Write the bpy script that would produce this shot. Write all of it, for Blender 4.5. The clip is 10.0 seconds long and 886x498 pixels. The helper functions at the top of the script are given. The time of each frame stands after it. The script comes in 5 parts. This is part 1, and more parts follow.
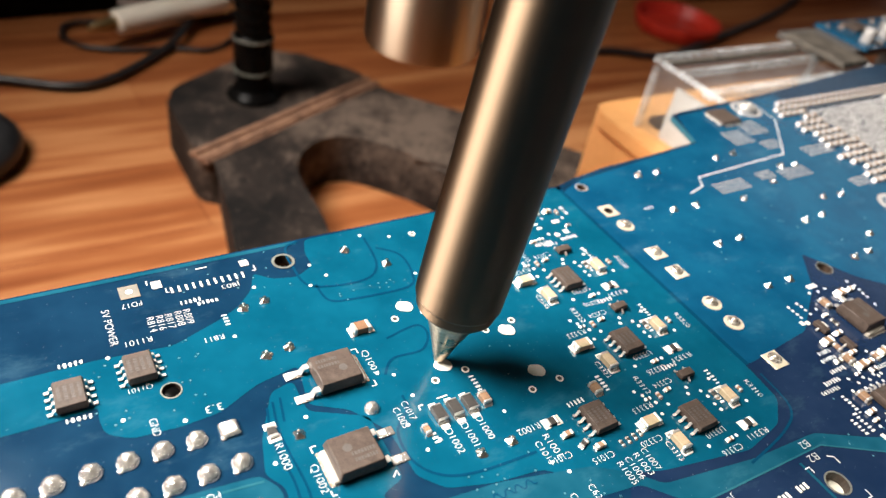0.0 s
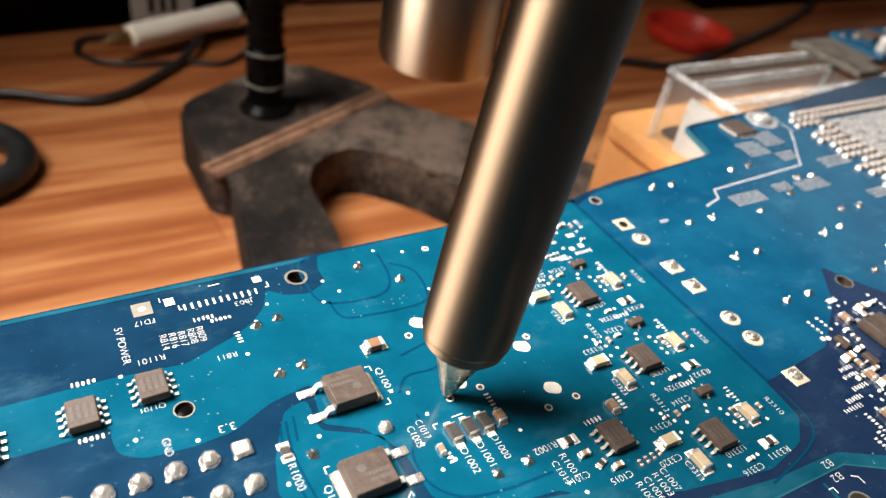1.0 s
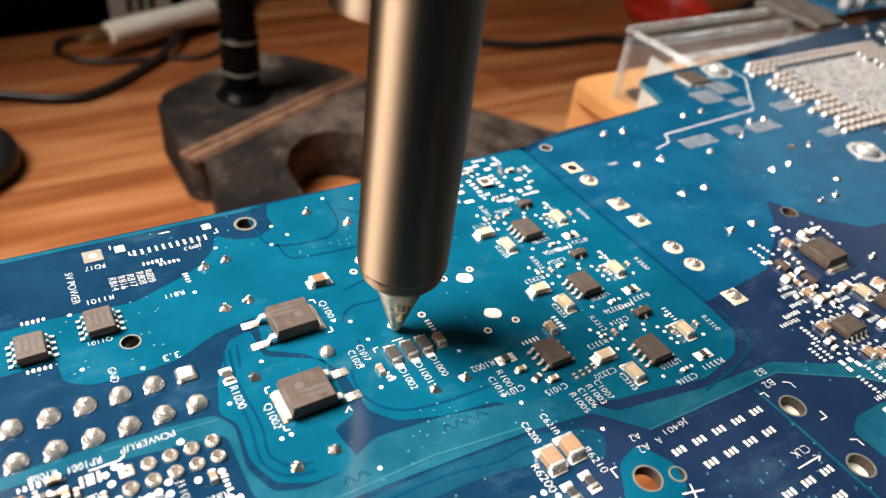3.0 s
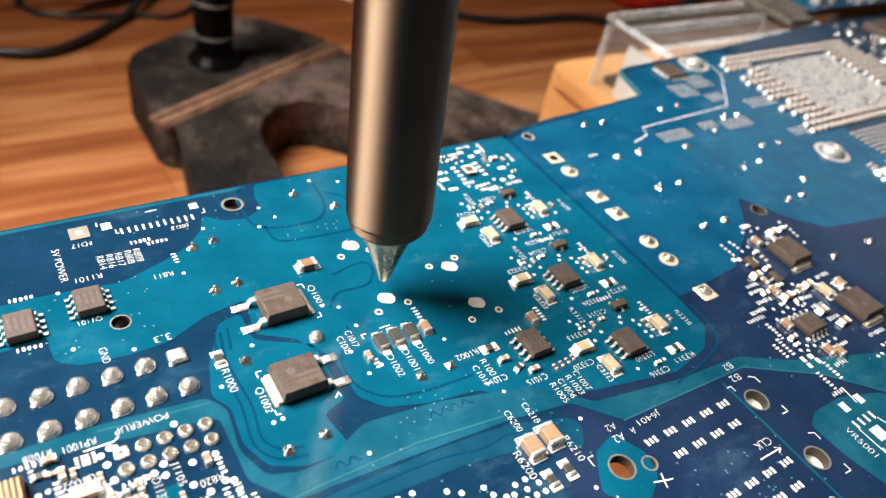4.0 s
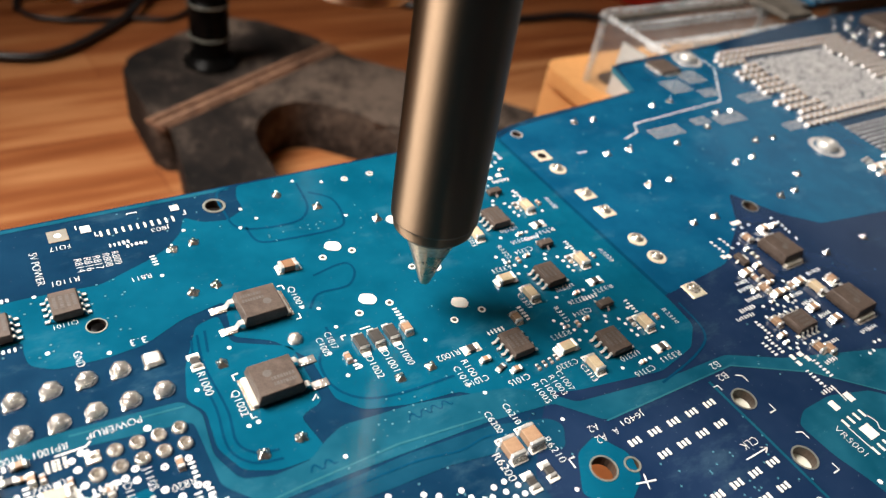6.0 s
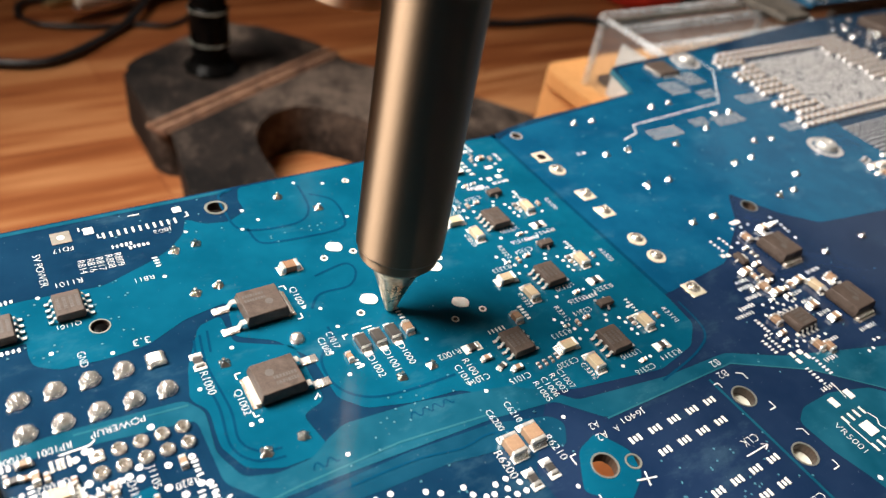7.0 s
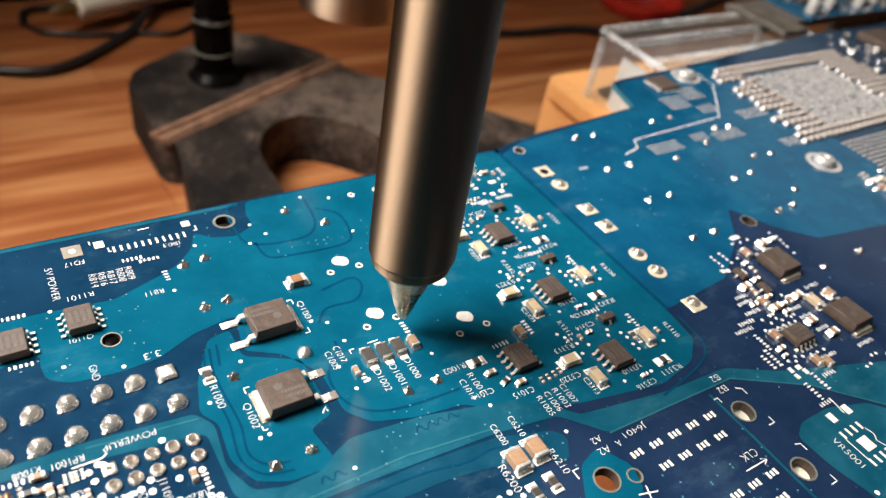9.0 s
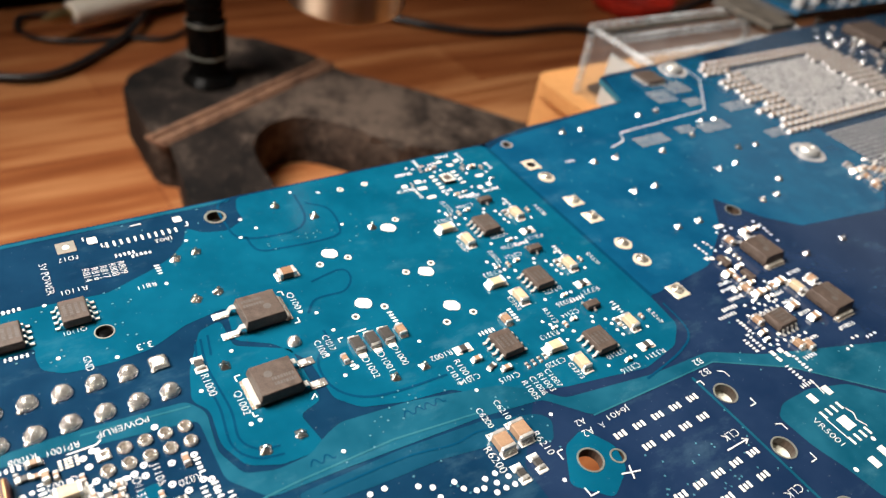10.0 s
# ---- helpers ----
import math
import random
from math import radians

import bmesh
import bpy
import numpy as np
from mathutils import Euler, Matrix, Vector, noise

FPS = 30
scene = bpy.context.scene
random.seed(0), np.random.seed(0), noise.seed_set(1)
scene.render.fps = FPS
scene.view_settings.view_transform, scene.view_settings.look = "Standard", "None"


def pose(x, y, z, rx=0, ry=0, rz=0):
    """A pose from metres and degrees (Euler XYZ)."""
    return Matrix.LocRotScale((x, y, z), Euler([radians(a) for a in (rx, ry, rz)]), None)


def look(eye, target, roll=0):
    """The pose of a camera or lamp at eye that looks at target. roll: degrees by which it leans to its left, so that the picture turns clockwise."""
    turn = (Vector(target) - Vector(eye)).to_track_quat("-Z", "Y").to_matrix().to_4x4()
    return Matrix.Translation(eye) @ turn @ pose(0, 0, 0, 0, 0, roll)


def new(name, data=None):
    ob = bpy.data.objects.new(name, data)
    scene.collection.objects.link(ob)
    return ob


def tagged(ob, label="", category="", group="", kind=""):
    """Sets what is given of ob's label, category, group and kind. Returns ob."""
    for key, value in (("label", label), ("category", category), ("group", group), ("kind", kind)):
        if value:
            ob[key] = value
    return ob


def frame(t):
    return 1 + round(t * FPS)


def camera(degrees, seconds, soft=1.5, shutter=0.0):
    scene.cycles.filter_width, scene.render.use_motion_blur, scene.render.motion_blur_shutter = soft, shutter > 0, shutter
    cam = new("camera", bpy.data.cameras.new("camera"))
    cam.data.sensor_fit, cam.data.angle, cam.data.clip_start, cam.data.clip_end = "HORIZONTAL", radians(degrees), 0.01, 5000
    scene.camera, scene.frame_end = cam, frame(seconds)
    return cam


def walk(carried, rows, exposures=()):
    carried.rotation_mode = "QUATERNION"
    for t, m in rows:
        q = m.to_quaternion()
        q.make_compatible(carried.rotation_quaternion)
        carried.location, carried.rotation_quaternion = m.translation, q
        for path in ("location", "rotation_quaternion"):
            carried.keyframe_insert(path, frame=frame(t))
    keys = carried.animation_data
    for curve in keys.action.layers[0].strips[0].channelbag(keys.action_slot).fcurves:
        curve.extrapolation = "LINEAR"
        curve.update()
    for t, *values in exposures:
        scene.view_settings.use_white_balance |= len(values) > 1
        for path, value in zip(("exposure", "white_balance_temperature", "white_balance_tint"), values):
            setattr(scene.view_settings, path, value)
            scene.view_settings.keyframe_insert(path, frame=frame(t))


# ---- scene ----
cam = camera(63.2, 10.0, soft=1.35)
cam.data.dof.use_dof, cam.data.dof.focus_distance, cam.data.dof.aperture_fstop = True, 0.108, 20.0
PATH = [
    (0, (-0.01594, -0.05950, 0.08156), (-0.00650, -0.04687, 0.06926), 11.6),
    (0.5, (-0.01599, -0.05988, 0.08263), (-0.00659, -0.04711, 0.07045), 11.2),
    (1, (-0.01562, -0.05802, 0.08156), (-0.00639, -0.04507, 0.06942), 10.6),
    (1.5, (-0.01624, -0.05940, 0.08240), (-0.00685, -0.04654, 0.07030), 11.0),
    (2, (-0.01113, -0.06688, 0.07539), (-0.00197, -0.05398, 0.06316), 8.7),
    (2.5, (-0.00947, -0.07206, 0.07414), (-0.00033, -0.05904, 0.06202), 7.6),
    (2.7, (-0.01042, -0.07230, 0.07545), (-0.00120, -0.05933, 0.06334), 7.6),
    (3.8, (-0.01125, -0.06716, 0.07929), (-0.00243, -0.05475, 0.06632), 9.5),
    (3.9, (-0.01456, -0.06900, 0.08043), (-0.00481, -0.05725, 0.06752), 12.0),
    (4, (-0.01482, -0.06879, 0.08055), (-0.00496, -0.05690, 0.06785), 12.6),
    (4.5, (-0.01273, -0.06993, 0.08105), (-0.00290, -0.05807, 0.06829), 12.2),
    (5, (-0.01081, -0.07040, 0.08115), (-0.00103, -0.05844, 0.06845), 12.1),
    (5.5, (-0.01079, -0.06978, 0.08068), (-0.00106, -0.05782, 0.06794), 11.9),
    (7, (-0.01134, -0.07102, 0.08006), (-0.00161, -0.05893, 0.06743), 11.2),
    (7.5, (-0.01199, -0.07081, 0.08151), (-0.00221, -0.05871, 0.06893), 11.4),
    (8, (-0.01231, -0.07145, 0.08194), (-0.00248, -0.05933, 0.06943), 11.5),
    (8.5, (-0.01195, -0.07138, 0.08191), (-0.00219, -0.05922, 0.06938), 11.3),
    (9, (-0.01273, -0.07073, 0.08238), (-0.00295, -0.05857, 0.06988), 11.5),
    (9.5, (-0.01248, -0.07084, 0.08190), (-0.00272, -0.05866, 0.06940), 11.2),
    (10, (-0.01257, -0.07458, 0.08263), (-0.00276, -0.06238, 0.07019), 10.6),
]
walk(cam, [(t, look(eye, target, roll)) for t, eye, target, roll in PATH], [(0, 0.14), (2.7, 0.14), (4.0, 0.15), (4.4, -0.10), (5.7, -0.16), (7.0, -0.06), (10.0, -0.12)])

# ---- world and lamps ----
world = bpy.data.worlds.new("room_air")
world.use_nodes = True
world.node_tree.nodes["Background"].inputs["Color"].default_value = (0.9, 0.75, 0.6, 1)
world.node_tree.nodes["Background"].inputs["Strength"].default_value = 0.004
scene.world = world


def area_lamp(name, eye, target, size, watts, colour, spread=180):
    data = bpy.data.lights.new(name, "AREA")
    data.shape, data.size, data.energy, data.color = "DISK", size, watts, colour
    data.spread = radians(spread)
    ob = new(name, data)
    ob.matrix_world = look(eye, target)
    return ob


area_lamp("desk_lamp_bulb", (-0.19, 0.16, 0.37), (0.10, -0.058, 0.0), 0.29, 3.55, (1.0, 0.925, 0.855), 104)
# added fill with no known fitting; lifts the room and streaks the pen's left
area_lamp("room_fill_light", (-1.0, -0.1, 1.68), (0.1, 0.1, 0.0), 0.5, 4.0, (1.0, 0.86, 0.70))
# cool evening light in the opening of the east window
WINDOW = (2.2, -0.95, 1.35, 0.60, 1.26)
dusk = area_lamp("window_light", (WINDOW[0] - 0.005, (WINDOW[1] + WINDOW[2]) / 2, (WINDOW[3] + WINDOW[4]) / 2), (0.0, (WINDOW[1] + WINDOW[2]) / 2, (WINDOW[3] + WINDOW[4]) / 2), 1.0, 1.35, (0.95, 0.97, 1.0))
dusk.data.shape, dusk.data.size, dusk.data.size_y = "RECTANGLE", WINDOW[2] - WINDOW[1] - 0.08, WINDOW[4] - WINDOW[3] - 0.08

# ---- materials ----
MM = 0.001
TABLE = -112.0


class Nodes:
    """A short way to write node trees."""

    def __init__(self, name):
        self.mat = bpy.data.materials.new(name)
        self.mat.use_nodes = True
        self.tree = self.mat.node_tree
        self.bsdf = self.tree.nodes["Principled BSDF"]

    def add(self, kind, **values):
        n = self.tree.nodes.new(kind)
        for key, value in values.items():
            n.inputs[key.replace("_", " ")].default_value = value
        return n

    def link(self, a, out, b, into):
        self.tree.links.new(a.outputs[out], b.inputs[into])

    def coords(self, stretch=(1, 1, 1), turn=0.0):
        c = self.tree.nodes.new("ShaderNodeTexCoord")
        m = self.tree.nodes.new("ShaderNodeMapping")
        m.inputs["Scale"].default_value = stretch
        m.inputs["Rotation"].default_value = (0, 0, radians(turn))
        self.link(c, "Object", m, "Vector")
        return m

    def noise(self, where, scale, detail=4.0, rough=0.6):
        n = self.add("ShaderNodeTexNoise", Scale=scale, Detail=detail, Roughness=rough)
        if where:
            self.link(where, "Vector", n, "Vector")
        return n

    def ramp(self, source, out, stops):
        r = self.tree.nodes.new("ShaderNodeValToRGB")
        e = r.color_ramp.elements
        while len(e) < len(stops):
            e.new(0.5)
        for el, (at, col) in zip(e, stops):
            el.position, el.color = at, (*col, 1)
        self.link(source, out, r, "Fac")
        return r

    def bump(self, source, out, strength, distance):
        b = self.add("ShaderNodeBump", Strength=strength, Distance=distance)
        self.link(source, out, b, "Height")
        self.link(b, "Normal", self.bsdf, "Normal")

    def set(self, **values):
        for key, value in values.items():
            self.bsdf.inputs[key.replace("_", " ")].default_value = value
        return self.mat


def speckled(name, low, high, scale, rough, metal=0.0, bump=0.0, depth=0.00005, rough_span=0.15, spec=0.5, stretch=(1, 1, 1)):
    """A surface whose colour, gloss and relief vary at two scales."""
    n = Nodes(name)
    w = n.coords(stretch)
    a, b = n.noise(w, scale), n.noise(w, scale * 7, 3.0)
    mix = n.tree.nodes.new("ShaderNodeMath")
    mix.operation = "MULTIPLY_ADD"
    n.link(b, "Fac", mix, 0)
    mix.inputs[1].default_value = 0.4
    half = n.tree.nodes.new("ShaderNodeMath")
    half.operation = "MULTIPLY"
    half.inputs[1].default_value = 0.6
    n.link(a, "Fac", half, 0)
    n.link(half, 0, mix, 2)
    r = n.ramp(mix, 0, [(0.36, low), (0.64, high)])
    n.link(r, "Color", n.bsdf, "Base Color")
    g = n.add("ShaderNodeMapRange")
    g.inputs["To Min"].default_value, g.inputs["To Max"].default_value = max(rough - rough_span, 0.03), rough + rough_span
    n.link(a, "Fac", g, "Value")
    n.link(g, "Result", n.bsdf, "Roughness")
    if bump:
        n.bump(mix, 0, bump, depth)
    return n.set(Metallic=metal, Specular_IOR_Level=spec)


def mask_material(name, low, high):
    """Lacquered solder mask with faint traces and specks of dust below the gloss."""
    n = Nodes(name)
    w = n.coords()
    a, b = n.noise(w, 90, 3.0), n.noise(w, 1400, 2.0)
    r = n.ramp(a, "Fac", [(0.35, low), (0.65, high)])
    dust = n.ramp(b, "Fac", [(0.70, (0, 0, 0)), (0.76, (0.16, 0.20, 0.22))])
    add = n.tree.nodes.new("ShaderNodeMix")
    add.data_type, add.blend_type = "RGBA", "ADD"
    add.inputs["Factor"].default_value = 0.35
    n.link(r, "Color", add, 6)
    n.link(dust, "Color", add, 7)
    smear = n.ramp(n.noise(n.coords((1, 2.2, 1), 25), 55, 6.0, 0.7), "Fac", [(0.56, (0, 0, 0)), (0.80, (0.030, 0.060, 0.068))])
    add2 = n.tree.nodes.new("ShaderNodeMix")
    add2.data_type, add2.blend_type = "RGBA", "ADD"
    add2.inputs["Factor"].default_value = 0.75
    n.link(add, 2, add2, 6)
    n.link(smear, "Color", add2, 7)
    n.link(add2, 2, n.bsdf, "Base Color")
    g = n.add("ShaderNodeMapRange")
    g.inputs["To Min"].default_value, g.inputs["To Max"].default_value = 0.07, 0.17
    n.link(a, "Fac", g, "Value")
    n.link(g, "Result", n.bsdf, "Roughness")
    n.bump(n.noise(w, 260, 3.0), "Fac", 0.12, 0.00003)
    return n.set(Specular_IOR_Level=0.45)


def wood_material():
    """Reddish laminate: strips of differing tone with a long dark grain."""
    n = Nodes("table_laminate")
    w = n.coords((1, 1, 1), -3)
    brick = n.add("ShaderNodeTexBrick", Scale=1.0, Mortar_Size=0.0003, Bias=0.0, Brick_Width=0.42, Row_Height=0.052)
    brick.inputs["Color1"].default_value, brick.inputs["Color2"].default_value = (0.35, 0.35, 0.35, 1), (0.72, 0.72, 0.72, 1)
    brick.inputs["Mortar"].default_value = (0.2, 0.2, 0.2, 1)
    n.link(w, "Vector", brick, "Vector")
    w2 = n.coords((3.5, 46, 20), -3)
    grain, fine = n.noise(w2, 1.3, 5.0, 0.6), n.noise(n.coords((10, 240, 50), -3), 1.0, 4.0, 0.6)
    m = n.tree.nodes.new("ShaderNodeMath")
    m.operation = "MULTIPLY_ADD"
    n.link(brick, "Color", m, 0)
    m.inputs[1].default_value = 0.42
    n.link(grain, "Fac", m, 2)
    m2 = n.tree.nodes.new("ShaderNodeMath")
    m2.operation = "MULTIPLY_ADD"
    n.link(fine, "Fac", m2, 0)
    m2.inputs[1].default_value = 0.20
    n.link(m, 0, m2, 2)
    r = n.ramp(m2, 0, [(0.44, (0.050, 0.0095, 0.003)), (0.62, (0.142, 0.033, 0.009)), (0.82, (0.275, 0.092, 0.030)), (1.0, (0.46, 0.212, 0.086))])
    n.link(r, "Color", n.bsdf, "Base Color")
    n.bump(m2, 0, 0.15, 0.0003)
    return n.set(Roughness=0.46, Specular_IOR_Level=0.2)


def clear_plastic(name, tint, share):
    """Thin clear plastic: mostly seen through, with gloss and a milky share."""
    n = Nodes(name)
    w = n.coords()
    r = n.ramp(n.noise(w, 90, 4.0), "Fac", [(0.35, (share * 0.6,) * 3), (0.7, (share * 1.5,) * 3)])
    see = n.add("ShaderNodeBsdfTransparent", Color=(*tint, 1))
    mix = n.tree.nodes.new("ShaderNodeMixShader")
    n.link(r, "Color", mix, "Fac")
    n.link(see, 0, mix, 1)
    n.link(n.bsdf, 0, mix, 2)
    n.link(mix, 0, n.tree.nodes["Material Output"], "Surface")
    return n.set(Base_Color=(0.85, 0.87, 0.88, 1), Roughness=0.12)


def turned_metal(name, low, high, rough):
    """Lathe-turned steel: fine rings round the axis draw the gloss out along it."""
    n = Nodes(name)
    a, b = n.noise(n.coords((60, 60, 7000)), 1.0, 2.0), n.noise(n.coords((90, 90, 2)), 1.0, 3.0)
    r = n.ramp(b, "Fac", [(0.3, low), (0.7, high)])
    n.link(r, "Color", n.bsdf, "Base Color")
    g = n.add("ShaderNodeMapRange")
    g.inputs["To Min"].default_value, g.inputs["To Max"].default_value = rough - 0.012, rough + 0.012
    n.link(a, "Fac", g, "Value")
    n.link(g, "Result", n.bsdf, "Roughness")
    t = n.tree.nodes.new("ShaderNodeTangent")
    t.direction_type, t.axis = "RADIAL", "Z"
    n.link(t, "Tangent", n.bsdf, "Tangent")
    return n.set(Metallic=1.0, Anisotropic=0.98, Anisotropic_Rotation=0.25)


def dusty_iron(name):
    """Black cast iron under patches of brown dust, with pale specks."""
    n = Nodes(name)
    w = n.coords()
    patch, fine, speck = n.noise(w, 20, 5.0, 0.62), n.noise(w, 420, 4.0, 0.65), n.noise(w, 900, 1.0)
    mix = n.tree.nodes.new("ShaderNodeMath")
    mix.operation = "MULTIPLY_ADD"
    n.link(fine, "Fac", mix, 0)
    mix.inputs[1].default_value = 0.35
    n.link(patch, "Fac", mix, 2)
    r = n.ramp(mix, 0, [(0.54, (0.0024, 0.0017, 0.0015)), (0.67, (0.0175, 0.0125, 0.0100)), (0.81, (0.102, 0.075, 0.058))])
    dots = n.ramp(speck, "Fac", [(0.72, (0, 0, 0)), (0.78, (0.16, 0.13, 0.10))])
    add = n.tree.nodes.new("ShaderNodeMix")
    add.data_type, add.blend_type = "RGBA", "ADD"
    add.inputs["Factor"].default_value = 0.8
    n.link(r, "Color", add, 6)
    n.link(dots, "Color", add, 7)
    n.link(add, 2, n.bsdf, "Base Color")
    n.bump(mix, 0, 0.7, 0.0006)
    return n.set(Roughness=0.8, Specular_IOR_Level=0.2)


NAVY = mask_material("mask_navy", (0.003, 0.019, 0.046), (0.005, 0.029, 0.064))
TEAL = mask_material("mask_teal", (0.001, 0.055, 0.098), (0.002, 0.074, 0.126))
VIOLET = mask_material("mask_violet", (0.006, 0.017, 0.046), (0.011, 0.025, 0.060))
BLUE = mask_material("mask_blue", (0.002, 0.047, 0.104), (0.004, 0.068, 0.134))
BAND = mask_material("mask_pale", (0.003, 0.050, 0.084), (0.010, 0.080, 0.124))
RIDGE = mask_material("mask_ridge", (0.012, 0.085, 0.120), (0.025, 0.120, 0.155))
MID = mask_material("mask_mid", (0.002, 0.033, 0.064), (0.006, 0.050, 0.090))
TRACE = mask_material("mask_trace", (0.001, 0.032, 0.072), (0.002, 0.044, 0.092))
EDGE = speckled("board_edge", (0.010, 0.075, 0.11), (0.025, 0.13, 0.17), 400, 0.6)
SILK = speckled("silkscreen_ink", (0.58, 0.60, 0.60), (0.72, 0.73, 0.72), 900, 0.55)
SOLDER = speckled("solder", (0.64, 0.61, 0.57), (0.92, 0.90, 0.85), 900, 0.24, 0.84, 0.9, 0.00022, 0.09)
JOINT = speckled("joint_solder", (0.58, 0.55, 0.51), (0.92, 0.90, 0.85), 900, 0.14, 0.96, 0.8, 0.00018, 0.06)
TIN = speckled("tin_plate", (0.58, 0.56, 0.52), (0.88, 0.86, 0.82), 700, 0.36, 0.68, 0.5, 0.00008)
PAD = speckled("bare_pad", (0.70, 0.68, 0.60), (0.82, 0.80, 0.73), 500, 0.42, 0.05, 0.2)
GOLD = speckled("gold_pad", (0.74, 0.66, 0.48), (0.86, 0.79, 0.62), 600, 0.36, 0.45, 0.3)
EPOXY = speckled("black_epoxy", (0.048, 0.034, 0.027), (0.090, 0.066, 0.053), 700, 0.52, 0.0, 0.5, 0.00003, spec=0.35)
MARK = speckled("laser_mark", (0.060, 0.051, 0.045), (0.10, 0.088, 0.078), 900, 0.6)
CERAMIC = speckled("tan_ceramic", (0.23, 0.135, 0.078), (0.34, 0.215, 0.13), 600, 0.45, 0.0, 0.2)
BROWN = speckled("brown_ceramic", (0.16, 0.085, 0.045), (0.25, 0.14, 0.08), 700, 0.4)
IVORY = speckled("ivory_plastic", (0.56, 0.55, 0.46), (0.66, 0.65, 0.56), 60, 0.5)
PALE = speckled("pale_ceramic", (0.40, 0.31, 0.19), (0.54, 0.43, 0.29), 600, 0.45, 0.0, 0.2)
RESIST = speckled("resistor_body", (0.03, 0.028, 0.026), (0.06, 0.055, 0.05), 800, 0.4)
BORE = speckled("hole_wall", (0.02, 0.013, 0.010), (0.06, 0.038, 0.026), 500, 0.5)
STEEL = turned_metal("turned_steel", (0.182, 0.124, 0.080), (0.248, 0.175, 0.116), 0.47)
TIPMETAL = speckled("worn_tip_metal", (0.34, 0.24, 0.15), (0.72, 0.58, 0.42), 220, 0.30, 0.85, 0.5, 0.00015)
CHROME = turned_metal("nozzle_steel", (0.32, 0.25, 0.18), (0.46, 0.37, 0.28), 0.40)
GRAVEL = speckled("rough_grey_rail", (0.022, 0.019, 0.015), (0.115, 0.098, 0.078), 260, 0.7, 0.0, 0.8, 0.0004)
GREYMETAL = speckled("grey_painted_metal", (0.06, 0.055, 0.05), (0.11, 0.10, 0.092), 40, 0.5, 0.0, 0.2)
IRON = dusty_iron("dusty_cast_iron")
RUST = speckled("rusty_groove", (0.072, 0.032, 0.018), (0.26, 0.138, 0.080), 110, 0.8, 0.0, 0.8, 0.0005, 0.1)
BLACK = speckled("black_lacquer", (0.0014, 0.0013, 0.0013), (0.0032, 0.003, 0.0028), 120, 0.28, 0.0, 0.2, spec=0.05)
RUBBER = speckled("black_rubber", (0.006, 0.006, 0.007), (0.015, 0.015, 0.016), 200, 0.40, 0.0, 0.3, spec=0.5)
WOOD = wood_material()
CLEAR = clear_plastic("clear_plastic", (0.95, 0.96, 0.96), 0.055)
MILKY = clear_plastic("clear_plastic_edge", (0.92, 0.94, 0.95), 0.32)
ORANGE = speckled("orange_plastic", (0.74, 0.34, 0.115), (0.86, 0.44, 0.165), 40, 0.5, 0.0, 0.15)
WHITE = speckled("white_plastic", (0.76, 0.69, 0.58), (0.88, 0.83, 0.73), 60, 0.34, 0.0, 0.1)
PAPER = speckled("grey_paper", (0.55, 0.53, 0.50), (0.68, 0.66, 0.63), 80, 0.8)
RED = speckled("red_plastic", (0.30, 0.012, 0.008), (0.48, 0.030, 0.015), 60, 0.35, 0.0, 0.1)
DARKRED = speckled("dark_red_lacquer", (0.06, 0.012, 0.008), (0.12, 0.028, 0.016), 30, 0.45)
WALL = speckled("warm_wall_paint", (0.40, 0.35, 0.29), (0.48, 0.42, 0.35), 3, 0.85)
RINGMAT = speckled("tarnished_ring", (0.16, 0.17, 0.15), (0.28, 0.28, 0.24), 500, 0.45, 0.5)
TARNISH = speckled("tarnished_solder", (0.34, 0.28, 0.21), (0.86, 0.82, 0.74), 700, 0.24, 0.75, 0.6, 0.0002)
VIADOT = speckled("masked_via", (0.02, 0.10, 0.145), (0.06, 0.17, 0.22), 900, 0.4)
DULL = speckled("dull_tin", (0.36, 0.345, 0.335), (0.54, 0.52, 0.50), 500, 0.5, 0.3)
PINMAT = speckled("dark_pin_end", (0.10, 0.08, 0.06), (0.22, 0.18, 0.14), 600, 0.4, 0.5)
TABMAT = speckled("dull_tinned_tab", (0.44, 0.40, 0.34), (0.62, 0.58, 0.51), 500, 0.45, 0.35, 0.3)
BRASS = speckled("dull_brass", (0.40, 0.29, 0.13), (0.56, 0.43, 0.22), 300, 0.35, 1.0)

# ---- mesh helpers (all in millimetres) ----


def link_mesh(name, mesh, mat, parent=None, at=None, label=""):
    ob = new(name, mesh)
    if not mesh.materials:
        mesh.materials.append(mat)
    if parent is not None:
        ob.parent = parent
    if at is not None:
        ob.matrix_basis = at
    return tagged(ob, label)


def finish(name, bm, smooth=0.0):
    bmesh.ops.recalc_face_normals(bm, faces=bm.faces)
    bm.transform(Matrix.Scale(MM, 4))
    mesh = bpy.data.meshes.new(name)
    bm.to_mesh(mesh)
    bm.free()
    if smooth:
        mesh.shade_smooth()
        mesh.set_sharp_from_angle(angle=radians(smooth))
    return mesh


def part(name, bm, mat, parent=None, label="", at=None, smooth=0.0):
    """Links a bmesh as one mesh object under a thing or a part."""
    return link_mesh(name, finish(name, bm, smooth), mat, parent, at, label)


def thing(name, label, category, at=None, group="", kind=""):
    ob = new(name)
    ob.empty_display_size = 0.005
    if at is not None:
        ob.matrix_basis = at
    return tagged(ob, label, category, group, kind)


def here(x, y, z=0.0, turn=0.0):
    return pose(x * MM, y * MM, z * MM, 0, 0, turn)


